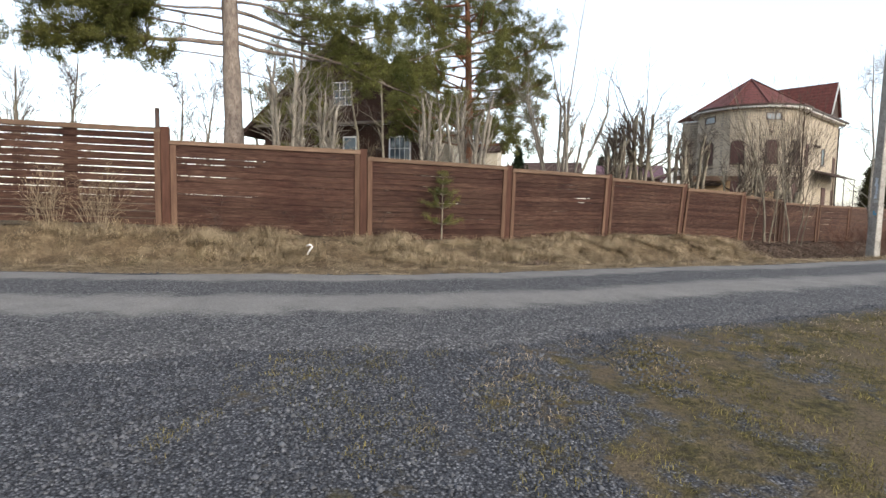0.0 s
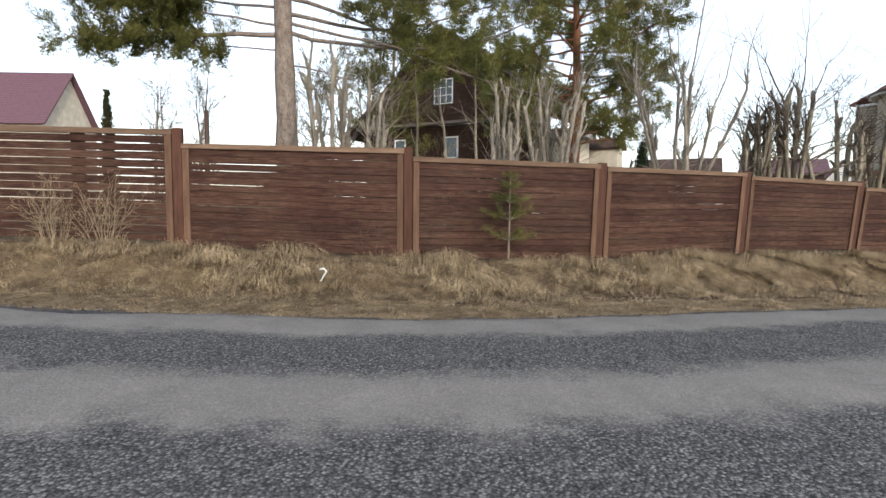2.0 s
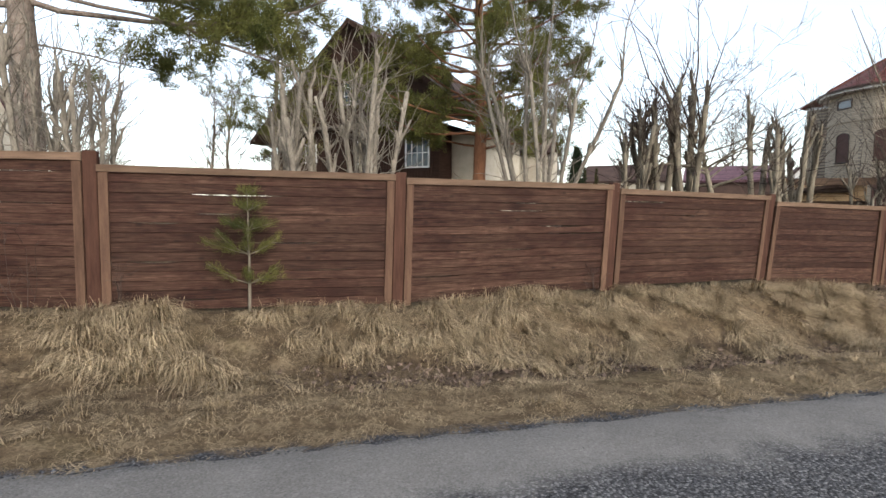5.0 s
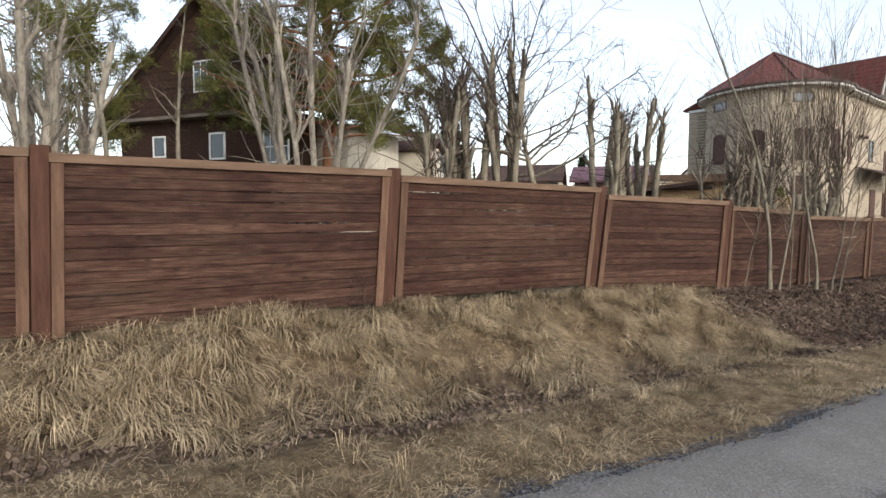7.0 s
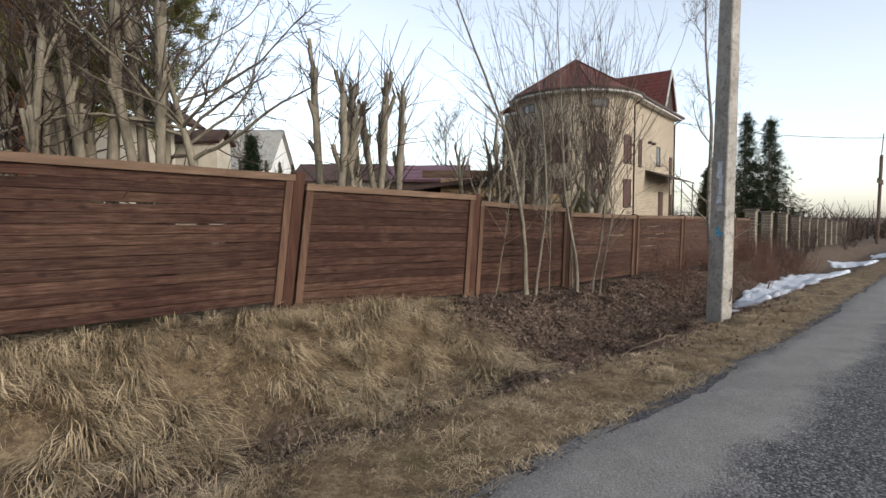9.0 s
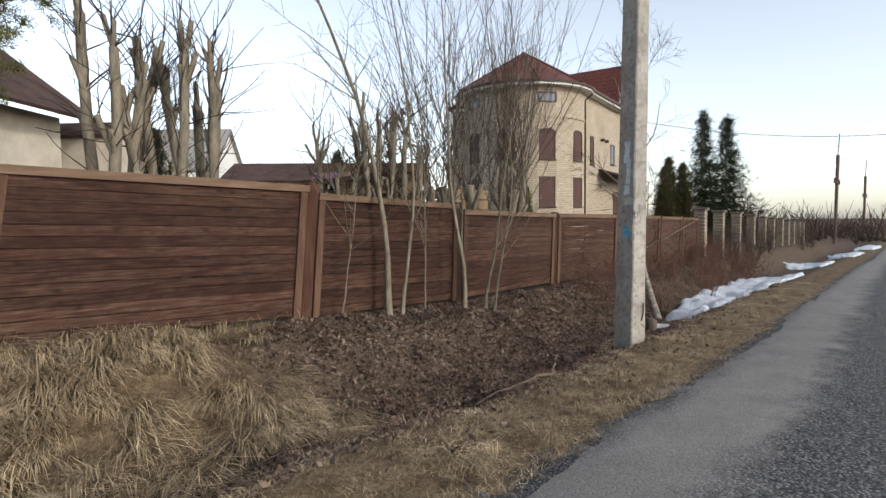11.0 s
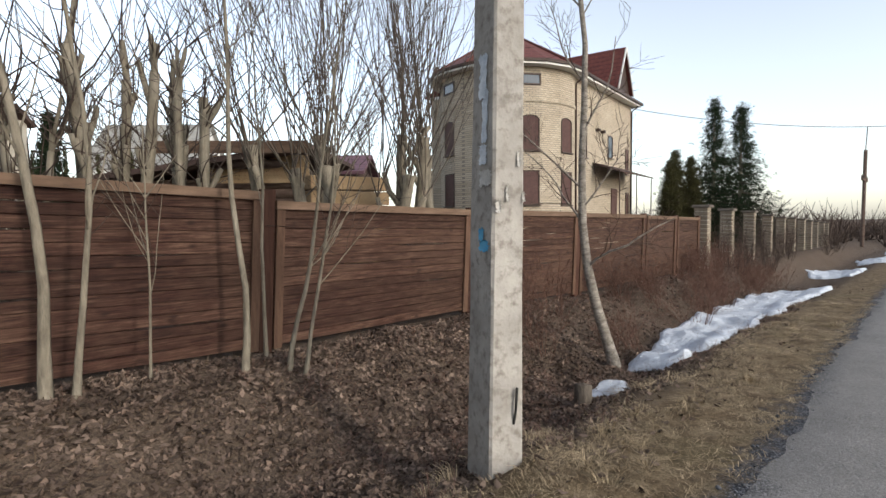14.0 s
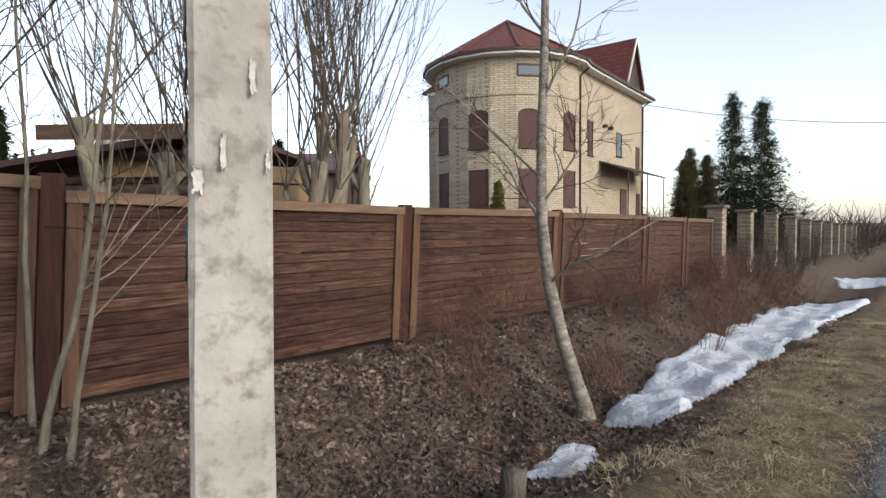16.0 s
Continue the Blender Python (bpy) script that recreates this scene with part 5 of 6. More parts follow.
def iron_gate():
    root = thing("wrought_iron_gate", "black wrought-iron gate with scrolls beside the fence", "gate", at=pose(-9.5, 9.15, gz(-9.5, 9.15), 0, 0, 16))
    t = M["iron"]
    part("gate_post", box("gate_post", -0.06, 0.06, -0.06, 0.06, -0.1, 2.0, t, 0.01), root)
    for z in (0.25, 1.15, 1.5, 1.9):
        part("rail", rod("rail", [(0.05, 0, z), (1.3, 0, z + 0.12 * (z > 1.8))], 0.018, t, 5), root)
    for k in range(5):
        x = 0.22 + k * 0.24
        part("bar", rod("bar", [(x, 0, 0.25), (x, 0, 2.0 + 0.15 * math.sin(k * 0.7))], 0.009, t, 5), root)
        part("scroll", rod("scroll", [(x + 0.1 * math.cos(q) * (1 - q / 14), -0.02, 1.32 + 0.13 * math.sin(q) * (1 - q / 14)) for q in np.linspace(0, 9.5, 22)], 0.009, t, 4), root)
    part("diagonal", rod("diagonal", [(0.2, 0.0, 1.1), (0.7, 0.0, 0.3), (1.2, 0, 1.1)], 0.01, t, 4), root)
    return root


M["iron"] = surface("black_iron", (0.015, 0.015, 0.015), (0.035, 0.033, 0.03), 5, 0.5)
iron_gate()
_st = new("metal_stake", rod("metal_stake", [(0, 0, 0), (0.01, 0, 1.4), (0.02, 0, 2.75)], 0.055, M["gutter"], 8))
_st.matrix_basis = pose(-7.05, 13.7, gz(-7.05, 13.7))
tagged(_st, "dark upright pipe standing behind the fence", "pipe")


# ---------------------------------------------------------------- brick pillars with wire fence further on
def pillar(x, y):
    z = gz(x, y)
    root = thing("brick_pillar", "weathered buff brick fence pillar with grey cap", "pillar", "brick fence pillars", pose(x, y, z, 0, 0, 37))
    part("core", box("core", -0.17, 0.17, -0.17, 0.17, -0.2, 1.95, M["plaster"]), root)
    h = 2.03
    n = int(1.95 / 0.13)
    for k in range(n):
        part("brick_course", PILLAR_COURSE[k % 2], root, m=pose(0, 0, -0.05 + k * 0.135))
    part("cap", PILLAR_CAP, root, m=pose(0, 0, h - 0.08))
    return root


PILLAR_COURSE = [box("brick_course", -0.2, 0.2, -0.2, 0.2, 0, 0.118, M["pillar_brick"], 0.006), box("brick_course", -0.195, 0.205, -0.2, 0.2, 0, 0.12, M["pillar_brick"], 0.006)]
PILLAR_CAP = box("cap", -0.27, 0.27, -0.27, 0.27, 0, 0.09, M["cornice"], 0.02)
for _x, _y in ((25.55, 30.5), (28.22, 32.57), (31.29, 34.9), (34.47, 37.31), (37.6, 39.7), (40.7, 42.1), (43.8, 44.4), (46.9, 46.8), (50, 49.2), (53.1, 51.5), (56.2, 53.9)):
    pillar(_x, _y)

# ---------------------------------------------------------------- evergreens
def spruce(x, y, h, w, seed, label, needle="needle_dark", name="spruce_tree", per=9, cnt=60, tight=False, group=""):
    rng = np.random.RandomState(seed)
    root = tree_thing(name, label, "tree", x, y, group)
    T0, T1 = Tubes(), Tubes()
    T0.add([(0, 0, -0.1), (0, 0, h * 0.5), (0, 0, h)], [0.02 * h, 0.012 * h, 0.01], 7)
    C, D = [], []
    for k in range(cnt):
        t = (k + 0.5) / cnt
        z = h * (0.04 + 0.94 * t)
        prof = (1 - t) ** (0.55 if tight else 1.1)
        for q in range(max(3, int(8 * prof) + 2)):
            a = rng.uniform(0, 6.28)
            L = w * prof * rng.uniform(0.65, 1.1) + 0.03 * h * (not tight) * (1 - t)
            d = np.array([math.cos(a), math.sin(a), rng.uniform(0.5, 1.4) if tight else rng.uniform(-0.35, 0.1)])
            pts, rr = limb(rng, (0, 0, z - (L * 0.6 if tight else 0)), d, L, 0.012 + 0.004 * h * prof, 0.004, 4, 0.08, 0.05)
            T1.add(pts, rr, 3)
            for u in np.arange(0.15, 1.01, 0.11 if h > 3 else 0.2):
                i = min(int(u * 4), 3)
                C.append(pts[i] + (pts[i + 1] - pts[i]) * (u * 4 - i) + rng.normal(0, 0.05 * w, 3))
                D.append(d + np.array([0, 0, -0.1]))
    put(root, (("trunk", T0, M["bark_olive"]), ("brushwood", T1, M["twig"])))
    part("crown", tufts("crown", C, D, M[needle], rng, per, 0.12 * w ** 0.5 * (1.1 if h > 3 else 1), 0.02 if h > 3 else 0.006, 0.7), root)
    return root


spruce(39.6, 47.3, 10.0, 3.3, 1, "dark green spruce standing behind the brick pillars", group="spruces")
spruce(41.8, 47.4, 9.8, 3.6, 2, "dark green spruce standing behind the brick pillars", group="spruces")
for _i, (_x, _y, _h) in enumerate(((36.2, 46.6, 6.4), (35.3, 45.9, 5.6), (37.2, 46.4, 6.0))):
    spruce(_x, _y, _h, 1.75, 5 + _i, "tall brown-green clipped thuja behind the pillars", "thuja", "thuja", 7, tight=True, group="tall thujas")
spruce(-24.1, 28.5, 6.8, 0.8, 9, "green cone-shaped thuja behind the fence", "thuja", "thuja", 7, tight=True)
for _i in range(9):
    spruce(0.6 + _i * 0.72, 43.75 - _i * 0.19, 4.75 + 0.12 * math.sin(_i * 2.2), 0.33, 20 + _i, "low clipped thuja in a hedge row", "thuja", "thuja", 4, 36, True, "thuja hedge row")
spruce(4.9, 36.5, 5.2, 1.5, 40, "small dark spruce in the garden", group="garden spruces")
spruce(12.6, 44.5, 5.6, 1.8, 41, "small dark spruce in the garden", group="garden spruces")
spruce(21.6, 38.3, 3.3, 0.9, 42, "small green pine before the tower wall", "needle", group="garden spruces")


def young_pine():
    rng = np.random.RandomState(77)
    x, y = -0.02, 12.32
    root = tree_thing("young_pine", "young green pine growing before the fence", "tree", x, y)
    T0, T1 = Tubes(), Tubes()
    pts, rr = limb(rng, (0, 0, -0.05), (0, 0, 1), 1.6, 0.022, 0.006, 8, 0.02, 0.02)
    T0.add(pts, rr, 6)
    tips = []
    for z, L, n in ((0.42, 0.5, 5), (0.78, 0.52, 6), (1.08, 0.42, 6), (1.32, 0.24, 5), (1.52, 0.12, 4)):
        for k in range(n):
            a = 6.28 * k / n + rng.uniform(-0.4, 0.4)
            q, qr = limb(rng, (np.interp(z, pts[:, 2], pts[:, 0]), np.interp(z, pts[:, 2], pts[:, 1]), z), (math.cos(a), math.sin(a), 0.25), L * rng.uniform(0.75, 1.1), 0.008, 0.003, 4, 0.06, 0.08)
            T1.add(q, qr, 4)
            tips.append(q[1:])
    put(root, (("trunk", T0, M["bark_olive"]), ("brushwood", T1, M["bark_olive"])))
    foliage(root, tips, rng, M["needle"], 0.02, 16, 0.075, 0.0028, jitter=0.012, spread=0.55)
    return root


young_pine()

# ---------------------------------------------------------------- bare trees in the distance, hedges and shrubs
FARTREE = [dict(count=24, len=3.9, angle=(22, 50), n=6, k=4, thick=0.5, wander=0.1, up=0.05, **{"from": 0.15}, rmin=0.02),
           dict(count=9, len=1.2, angle=(25, 55), n=3, k=3, thick=0.5, wander=0.14, up=0.04, **{"from": 0.2}, rmin=0.012),
           dict(count=5, len=0.6, angle=(25, 55), n=2, k=3, thick=0.5, wander=0.14, up=0.04, **{"from": 0.2}, rmin=0.008)]
_far = [(-27.5, 41.0, 10.5), (-31, 40, 9.5), (-24, 36, 7.0), (-19, 40, 8), (-15.5, 36.5, 7.5), (-13.5, 41, 9.5), (-9, 46, 10), (3.5, 50, 8.5), (17.5, 52, 8.0), (-35, 46, 10)]
for _i, (_x, _y, _h) in enumerate(_far):
    bare_tree("bare_tree", "bare leafless tree in the distance", _x, _y, 200 + _i, _h * 1.12, 0.16, M["bark_olive"], FARTREE, group="distant bare trees", wander=0.04, k=5, single=False)
for _i, (_x, _y, _h) in enumerate(((-3.3, 21.5, 7.5), (-2.2, 23.0, 8.5), (-4.6, 22.5, 6.5))):
    bare_tree("bare_tree", "slim bare tree beside the wooden house", _x, _y, 230 + _i, _h, 0.09, M["bark_olive"], LIMBY, group="garden trees", wander=0.05, k=6)
# twiggy shrub in front of the wooden house
def shrub(x, y, seed, n, h, spread, mat, label, r=0.008, kids=4, group="", name="shrub", lean=(0, 0)):
    rng = np.random.RandomState(seed)
    root = tree_thing(name, label, "shrub", x, y, group)
    T0, T1 = Tubes(), Tubes()
    for _ in range(n):
        a = rng.uniform(0, 6.28)
        sp = spread * rng.uniform(0.1, 1)
        base = np.array([0.35 * sp * math.cos(a) * h, 0.35 * sp * math.sin(a) * h, 0])
        base[2] = gz(x + base[0], y + base[1]) - gz(x, y) - 0.03
        q, qr = limb(rng, base, (sp * math.cos(a) + lean[0], sp * math.sin(a) + lean[1], 1), h * rng.uniform(0.5, 1.05), r * rng.uniform(0.6, 1.2), r * 0.3, 6, 0.1, 0.02)
        T0.add(q, qr, 4)
        branch_out(rng, [T1, T1], q, qr, 0, [dict(count=kids, len=0.4 * h, angle=(20, 60), n=3, k=3, thick=0.5, wander=0.15, up=0.03, **{"from": 0.2}, rmin=0.0022),
                                             dict(count=2, len=0.16 * h, angle=(20, 60), n=2, k=3, thick=0.5, wander=0.15, up=0.03, rmin=0.002)])
    put(root, (("brushwood", T0, mat), ("brushwood", T1, mat)))
    return root


shrub(-2.9, 17.4, 300, 26, 2.9, 0.5, M["twig_pale"], "dense pale twiggy shrub before the wooden house", 0.016, 6)
shrub(-6.9, 9.75, 301, 24, 1.15, 0.6, M["twig_pale"], "dry pale leafless shrub against the fence", 0.006, 6, "dry shrubs")
shrub(-6.2, 9.95, 302, 22, 1.05, 0.6, M["twig_pale"], "dry pale leafless shrub against the fence", 0.006, 6, "dry shrubs")
shrub(-4.3, 10.55, 303, 6, 0.75, 0.4, M["twig"], "thin dry stalks in the bank grass", 0.005, 3, "dry stalks", "dry_stalks")
shrub(-2.2, 11.25, 304, 4, 1.0, 0.3, M["twig"], "thin dry stalks in the bank grass", 0.005, 3, "dry stalks", "dry_stalks")
shrub(-3.2, 10.95, 305, 3, 0.7, 0.3, M["twig"], "thin dry stalks in the bank grass", 0.004, 2, "dry stalks", "dry_stalks")
shrub(4.35, 15.1, 306, 7, 0.7, 0.4, M["twig"], "thin dry stalks in the bank grass", 0.004, 3, "dry stalks", "dry_stalks")
shrub(-1.2, 11.6, 307, 4, 0.7, 0.3, M["twig"], "thin dry stalks in the bank grass", 0.004, 3, "dry stalks", "dry_stalks")
_rs = np.random.RandomState(55)
M["twig_red"] = surface("reddish_brown_twig", (0.1, 0.055, 0.04), (0.19, 0.11, 0.085), 5, 0.85, island=0.3)
for _i in range(44):
    _t = _rs.uniform(0, 1) ** 0.8
    _x, _y = fence_line.at(20.5 + _t * 16.0, -_rs.uniform(0.25, 1.9))
    shrub(_x, _y, 420 + _i, 18, _rs.uniform(0.6, 1.3), 0.6, M["twig_red"], "reddish leafless thicket on the ditch bank", 0.005, 4, "ditch thickets", "thicket", (-0.35, -0.1))
for _i in range(22):
    _x, _y = fence_line.at(34 + _i * 1.55 + _rs.uniform(-0.5, 0.5), _rs.uniform(-1.3, 0.9))
    shrub(_x, _y, 360 + _i, 14, _rs.uniform(1.2, 2.4), 0.45, M["twig"], "grey-brown roadside thicket along the pillars", 0.012, 6, "roadside thickets", "thicket")


def far_woods():
    """Bare and dark woods that close the view, as upright twigs and crowns in rows."""
    rng = np.random.RandomState(66)
    T = Tubes()
    for _ in range(900):
        k = rng.randint(0, 3)
        if k == 0:      # beyond the road's end
            x, y = edge.at(rng.uniform(75, 190), rng.choice([rng.uniform(5, 70), rng.uniform(-60, -7)]))
        elif k == 1:    # behind the gardens
            x, y = rng.uniform(-110, 90), rng.uniform(95, 150)
        else:
            x, y = rng.uniform(45, 130), rng.uniform(62, 130)
        z = gz(x, y)
        h = rng.uniform(2.5, 7.0) if k != 1 else rng.uniform(5, 9)
        for q in range(6):
            d = np.array([rng.normal(0, 0.6), rng.normal(0, 0.6), 1])
            p, r = limb(rng, (x, y, z), d, h * rng.uniform(0.5, 1), 0.10, 0.02, 4, 0.2, 0.03)
            T.add(p, r, 3)
    return tagged(new("far_woods", T.mesh("far_woods", M["twig"])), "grey-brown leafless woods closing the distance", "woods", kind="stuff")


far_woods()

# ---------------------------------------------------------------- snow left in the ditch
def snow_patch(s0, s1, n0, n1, seed, thick=0.09):
    us, vs = np.arange(s0 - 0.3, s1 + 0.31, 0.09), np.arange(-0.4, 1.41, 0.035)
    uu_, vv_ = np.meshgrid(us, vs)
    shp = uu_.shape
    uf, vf = uu_.ravel(), vv_.ravel()
    t = np.clip((uf - s0) / (s1 - s0), 0, 1)
    lo, hi = np.interp(t, np.linspace(0, 1, len(n0)), n0), np.interp(t, np.linspace(0, 1, len(n1)), n1)
    n = lo + (hi - lo) * vf
    xy = np.array([edge.at(a, b) for a, b in zip(uf, n)])
    w = np.minimum(vf, 1 - vf) * (hi - lo) * 2.2
    e = np.minimum(w, np.minimum(uf - s0, s1 - uf) * 1.4)
    e = e + 0.16 * wob(xy[:, 0], xy[:, 1], 5.0, seed) + 0.09 * wob(xy[:, 0], xy[:, 1], 13.0, seed + 1)
    h = np.where(e > 0, thick * np.minimum(1, e / 0.25) ** 0.5, e * 0.6)
    h = h + np.where(e > 0, 0.02 * wob(xy[:, 0], xy[:, 1], 7.0, seed + 2), 0)
    z = ground_z(xy[:, 0], xy[:, 1]) + np.clip(h, -0.25, 1)
    ii = np.arange(len(uf)).reshape(shp)
    f = np.stack([ii[:-1, :-1], ii[:-1, 1:], ii[1:, 1:], ii[1:, :-1]], -1).reshape(-1, 4)
    keep = (e[f] > -0.3).any(1)
    me = mesh_from("snow_patch", np.column_stack([xy, z]), [tuple(q) for q in f[keep]], M["snow"], True)
    return tagged(new("snow_patch", me), "melting old snow lying in the ditch", "snow", "snow patches")


snow_patch(21.8, 34.5, (1.5, 1.45, 1.4, 1.3, 1.2, 1.15), (2.1, 2.5, 2.6, 2.7, 2.7, 2.5), 31)
snow_patch(20.35, 21.3, (1.6, 1.6), (2.05, 2.1), 34, 0.05)
snow_patch(41.5, 48.0, (1.3, 1.2, 1.3), (2.7, 3.2, 2.6), 37)
snow_patch(55, 62, (0.9, 0.8, 0.8), (2.2, 2.6, 2.2), 41)
snow_patch(70, 80, (0.6, 0.4, 0.5), (2.0, 2.2, 1.8), 44)

# ---------------------------------------------------------------- power line
M["metal"] = surface("dull_steel", (0.12, 0.12, 0.12), (0.2, 0.2, 0.2), 6, 0.5, metal=0.6)


def far_pole(x, y, h, lean, arm):
    root = thing("utility_pole", "distant leaning utility pole with cross-arm and insulators", "utility pole", "distant utility poles", pose(x, y, gz(x, y), 0, lean, 30))
    part("shaft", rod("shaft", [(0, 0, -0.2), (0, 0, h)], 0.17, M["log"], 8), root)
    part("cross_arm", box("cross_arm", -arm, arm, -0.08, 0.08, h * 0.68, h * 0.68 + 0.16, M["log"]), root)
    for k in (-0.95, -0.4, 0.4, 0.95):
        part("insulator", rod("insulator", [(arm * k, 0, h * 0.68 + 0.16), (arm * k, 0, h * 0.68 + 0.5)], 0.07, M["gutter"], 6), root)
    part("mast", rod("mast", [(0, 0, h), (0.5, 0, h + 2.4)], 0.05, M["metal"], 5), root)
    part("strut", rod("strut", [(0.08, 0, h * 0.75), (0.9, 0.2, -0.1)], 0.13, M["log"], 7), root)
    return root


far_pole(66.5, 59.2, 9.6, 3.0, 1.3)
far_pole(92, 76.0, 9.6, 1.0, 1.6)
_w = new("overhead_wire", rod("overhead_wire", [(33.8 + t * 38, 48.4 - t * 8, 9.0 + t * 2 - 2.2 * 4 * t * (1 - t)) for t in np.linspace(0, 1, 20)], 0.02, M["gutter"], 4))
tagged(_w, "thin sagging wire from the brick house to a pole", "wire")

# torn notices on the concrete pole, nicks and an iron stub
M["paper"] = surface("torn_paper", (0.45, 0.5, 0.56), (0.7, 0.73, 0.75), 12, 0.8, fine=60)
M["paper_white"] = surface("white_paper_scrap", (0.4, 0.38, 0.35), (0.56, 0.54, 0.5), 12, 0.8, fine=60)
M["paper_blue"] = surface("blue_paper_scrap", (0.08, 0.3, 0.5), (0.15, 0.42, 0.6), 12, 0.7, fine=60)


def scrap(name, label, face, u, z, w, h, mat, seed, curl=0.01):
    """A torn scrap glued to a face of the pole: 'side' looks along the fence, 'front' towards the road."""
    rng = np.random.RandomState(seed)
    nx, nz = 8, 12
    V_, F_ = [], []
    for j in range(nz + 1):
        l, r = -0.5 + rng.uniform(0, 0.22), 0.5 - rng.uniform(0, 0.22)
        for i in range(nx + 1):
            t = l + (r - l) * i / nx
            zz = (j / nz - 0.5) * h + (rng.uniform(-0.01, 0.01) if j in (0, nz) else 0)
            o = 0.004 + curl * abs(rng.normal(0, 0.3)) * (i in (0, nx) or j in (0, nz)) + curl * max(0, (0.5 - j / nz)) * 0.7
            V_.append((t * w, o, zz))
    for j in range(nz):
        for i in range(nx):
            p = j * (nx + 1) + i
            F_.append((p, p + 1, p + nx + 2, p + nx + 1))
    me = mesh_from(name, [(-0.0 - o, u + x, zz) if face == 'side' else (u + x, -o, zz) for x, o, zz in V_], F_, mat, True)
    k = z / 9.5
    wx, wy = 0.124 - 0.045 * k, 0.17 - 0.05 * k
    return part(name, me, POLE, label, pose(-wx - 0.002, 0, z) if face == 'side' else pose(0, -wy - 0.002, z))


Z0 = -POLE_Z
for _f, _u, _z, _ww, _hh, _m, _sd in (("side", -0.02, 2.55, 0.12, 0.28, "paper", 1), ("side", -0.05, 2.3, 0.09, 0.34, "paper", 2), ("side", -0.03, 2.05, 0.13, 0.12, "paper", 3), ("side", -0.07, 1.9, 0.2, 0.1, "paper_white", 4),
                                      ("side", -0.06, 1.47, 0.15, 0.07, "paper_blue", 5), ("side", -0.02, 1.54, 0.08, 0.08, "paper_blue", 6), ("front", -0.085, 1.72, 0.04, 0.07, "paper_white", 7), ("front", -0.02, 1.8, 0.022, 0.1, "paper_white", 8),
                                      ("front", 0.1, 1.78, 0.02, 0.06, "paper_white", 9), ("front", 0.06, 2.02, 0.025, 0.1, "paper_white", 10)):
    scrap("paper_scrap", "torn bleached paper notice" if "blue" not in _m else "torn blue paper notice", _f, _u, Z0 + _z, _ww, _hh, M[_m], _sd, 0.03 if _f == "front" else 0.012)
part("iron_stub", rod("iron_stub", [(0.05, -0.165, Z0 + 0.32), (0.05, -0.19, Z0 + 0.42), (0.06, -0.185, Z0 + 0.56)], 0.009, M["iron"], 6), POLE, "rusty iron stub")

# ---------------------------------------------------------------- small things on the ground
_lt = new("white_litter", rod("white_litter", [(0, 0, 0.0), (0.03, 0.02, 0.07), (0.09, 0.0, 0.15), (0.06, -0.03, 0.19), (0.0, -0.04, 0.17)], 0.015, M["white"], 6))
_lt.matrix_basis = pose(-2.42, 9.85, gz(-2.42, 9.85) + 0.1)
tagged(_lt, "crumpled white plastic scrap in the bank grass", "litter")
for _i, (_x, _y, _l, _h) in enumerate(((8.9, 15.9, 1.7, 20), (7.0, 14.4, 2.2, 25), (13.2, 18.1, 0.9, 60), (12.8, 17.2, 0.8, 150), (10.2, 16.8, 1.2, 5), (15.6, 21.0, 0.9, 30))):
    _rr = np.random.RandomState(400 + _i)
    _px = [(_x + math.cos(radians(_h)) * _l * t + _rr.normal(0, 0.02), _y + math.sin(radians(_h)) * _l * t + _rr.normal(0, 0.02)) for t in np.linspace(0, 1, 9)]
    _o = new("fallen_branch", rod("fallen_branch", [(px, py, gz(px, py) + 0.045 + _rr.uniform(0, 0.03)) for px, py in _px], 0.012, M["twig_pale"] if _i in (2, 3) else M["twig"], 5))
    tagged(_o, "thin dry fallen branch lying in the ditch", "branch", "fallen branches")
_stp = new("tree_stump", rod("tree_stump", [(0, 0, -0.1), (0.02, 0, 0.08), (0.03, 0.01, 0.2)], 0.09, M["bark_dark"], 9))
_stp.matrix_basis = pose(16.15, 20.35, gz(16.15, 20.35))
tagged(_stp, "small dark mossy stump at the ditch edge", "stump")

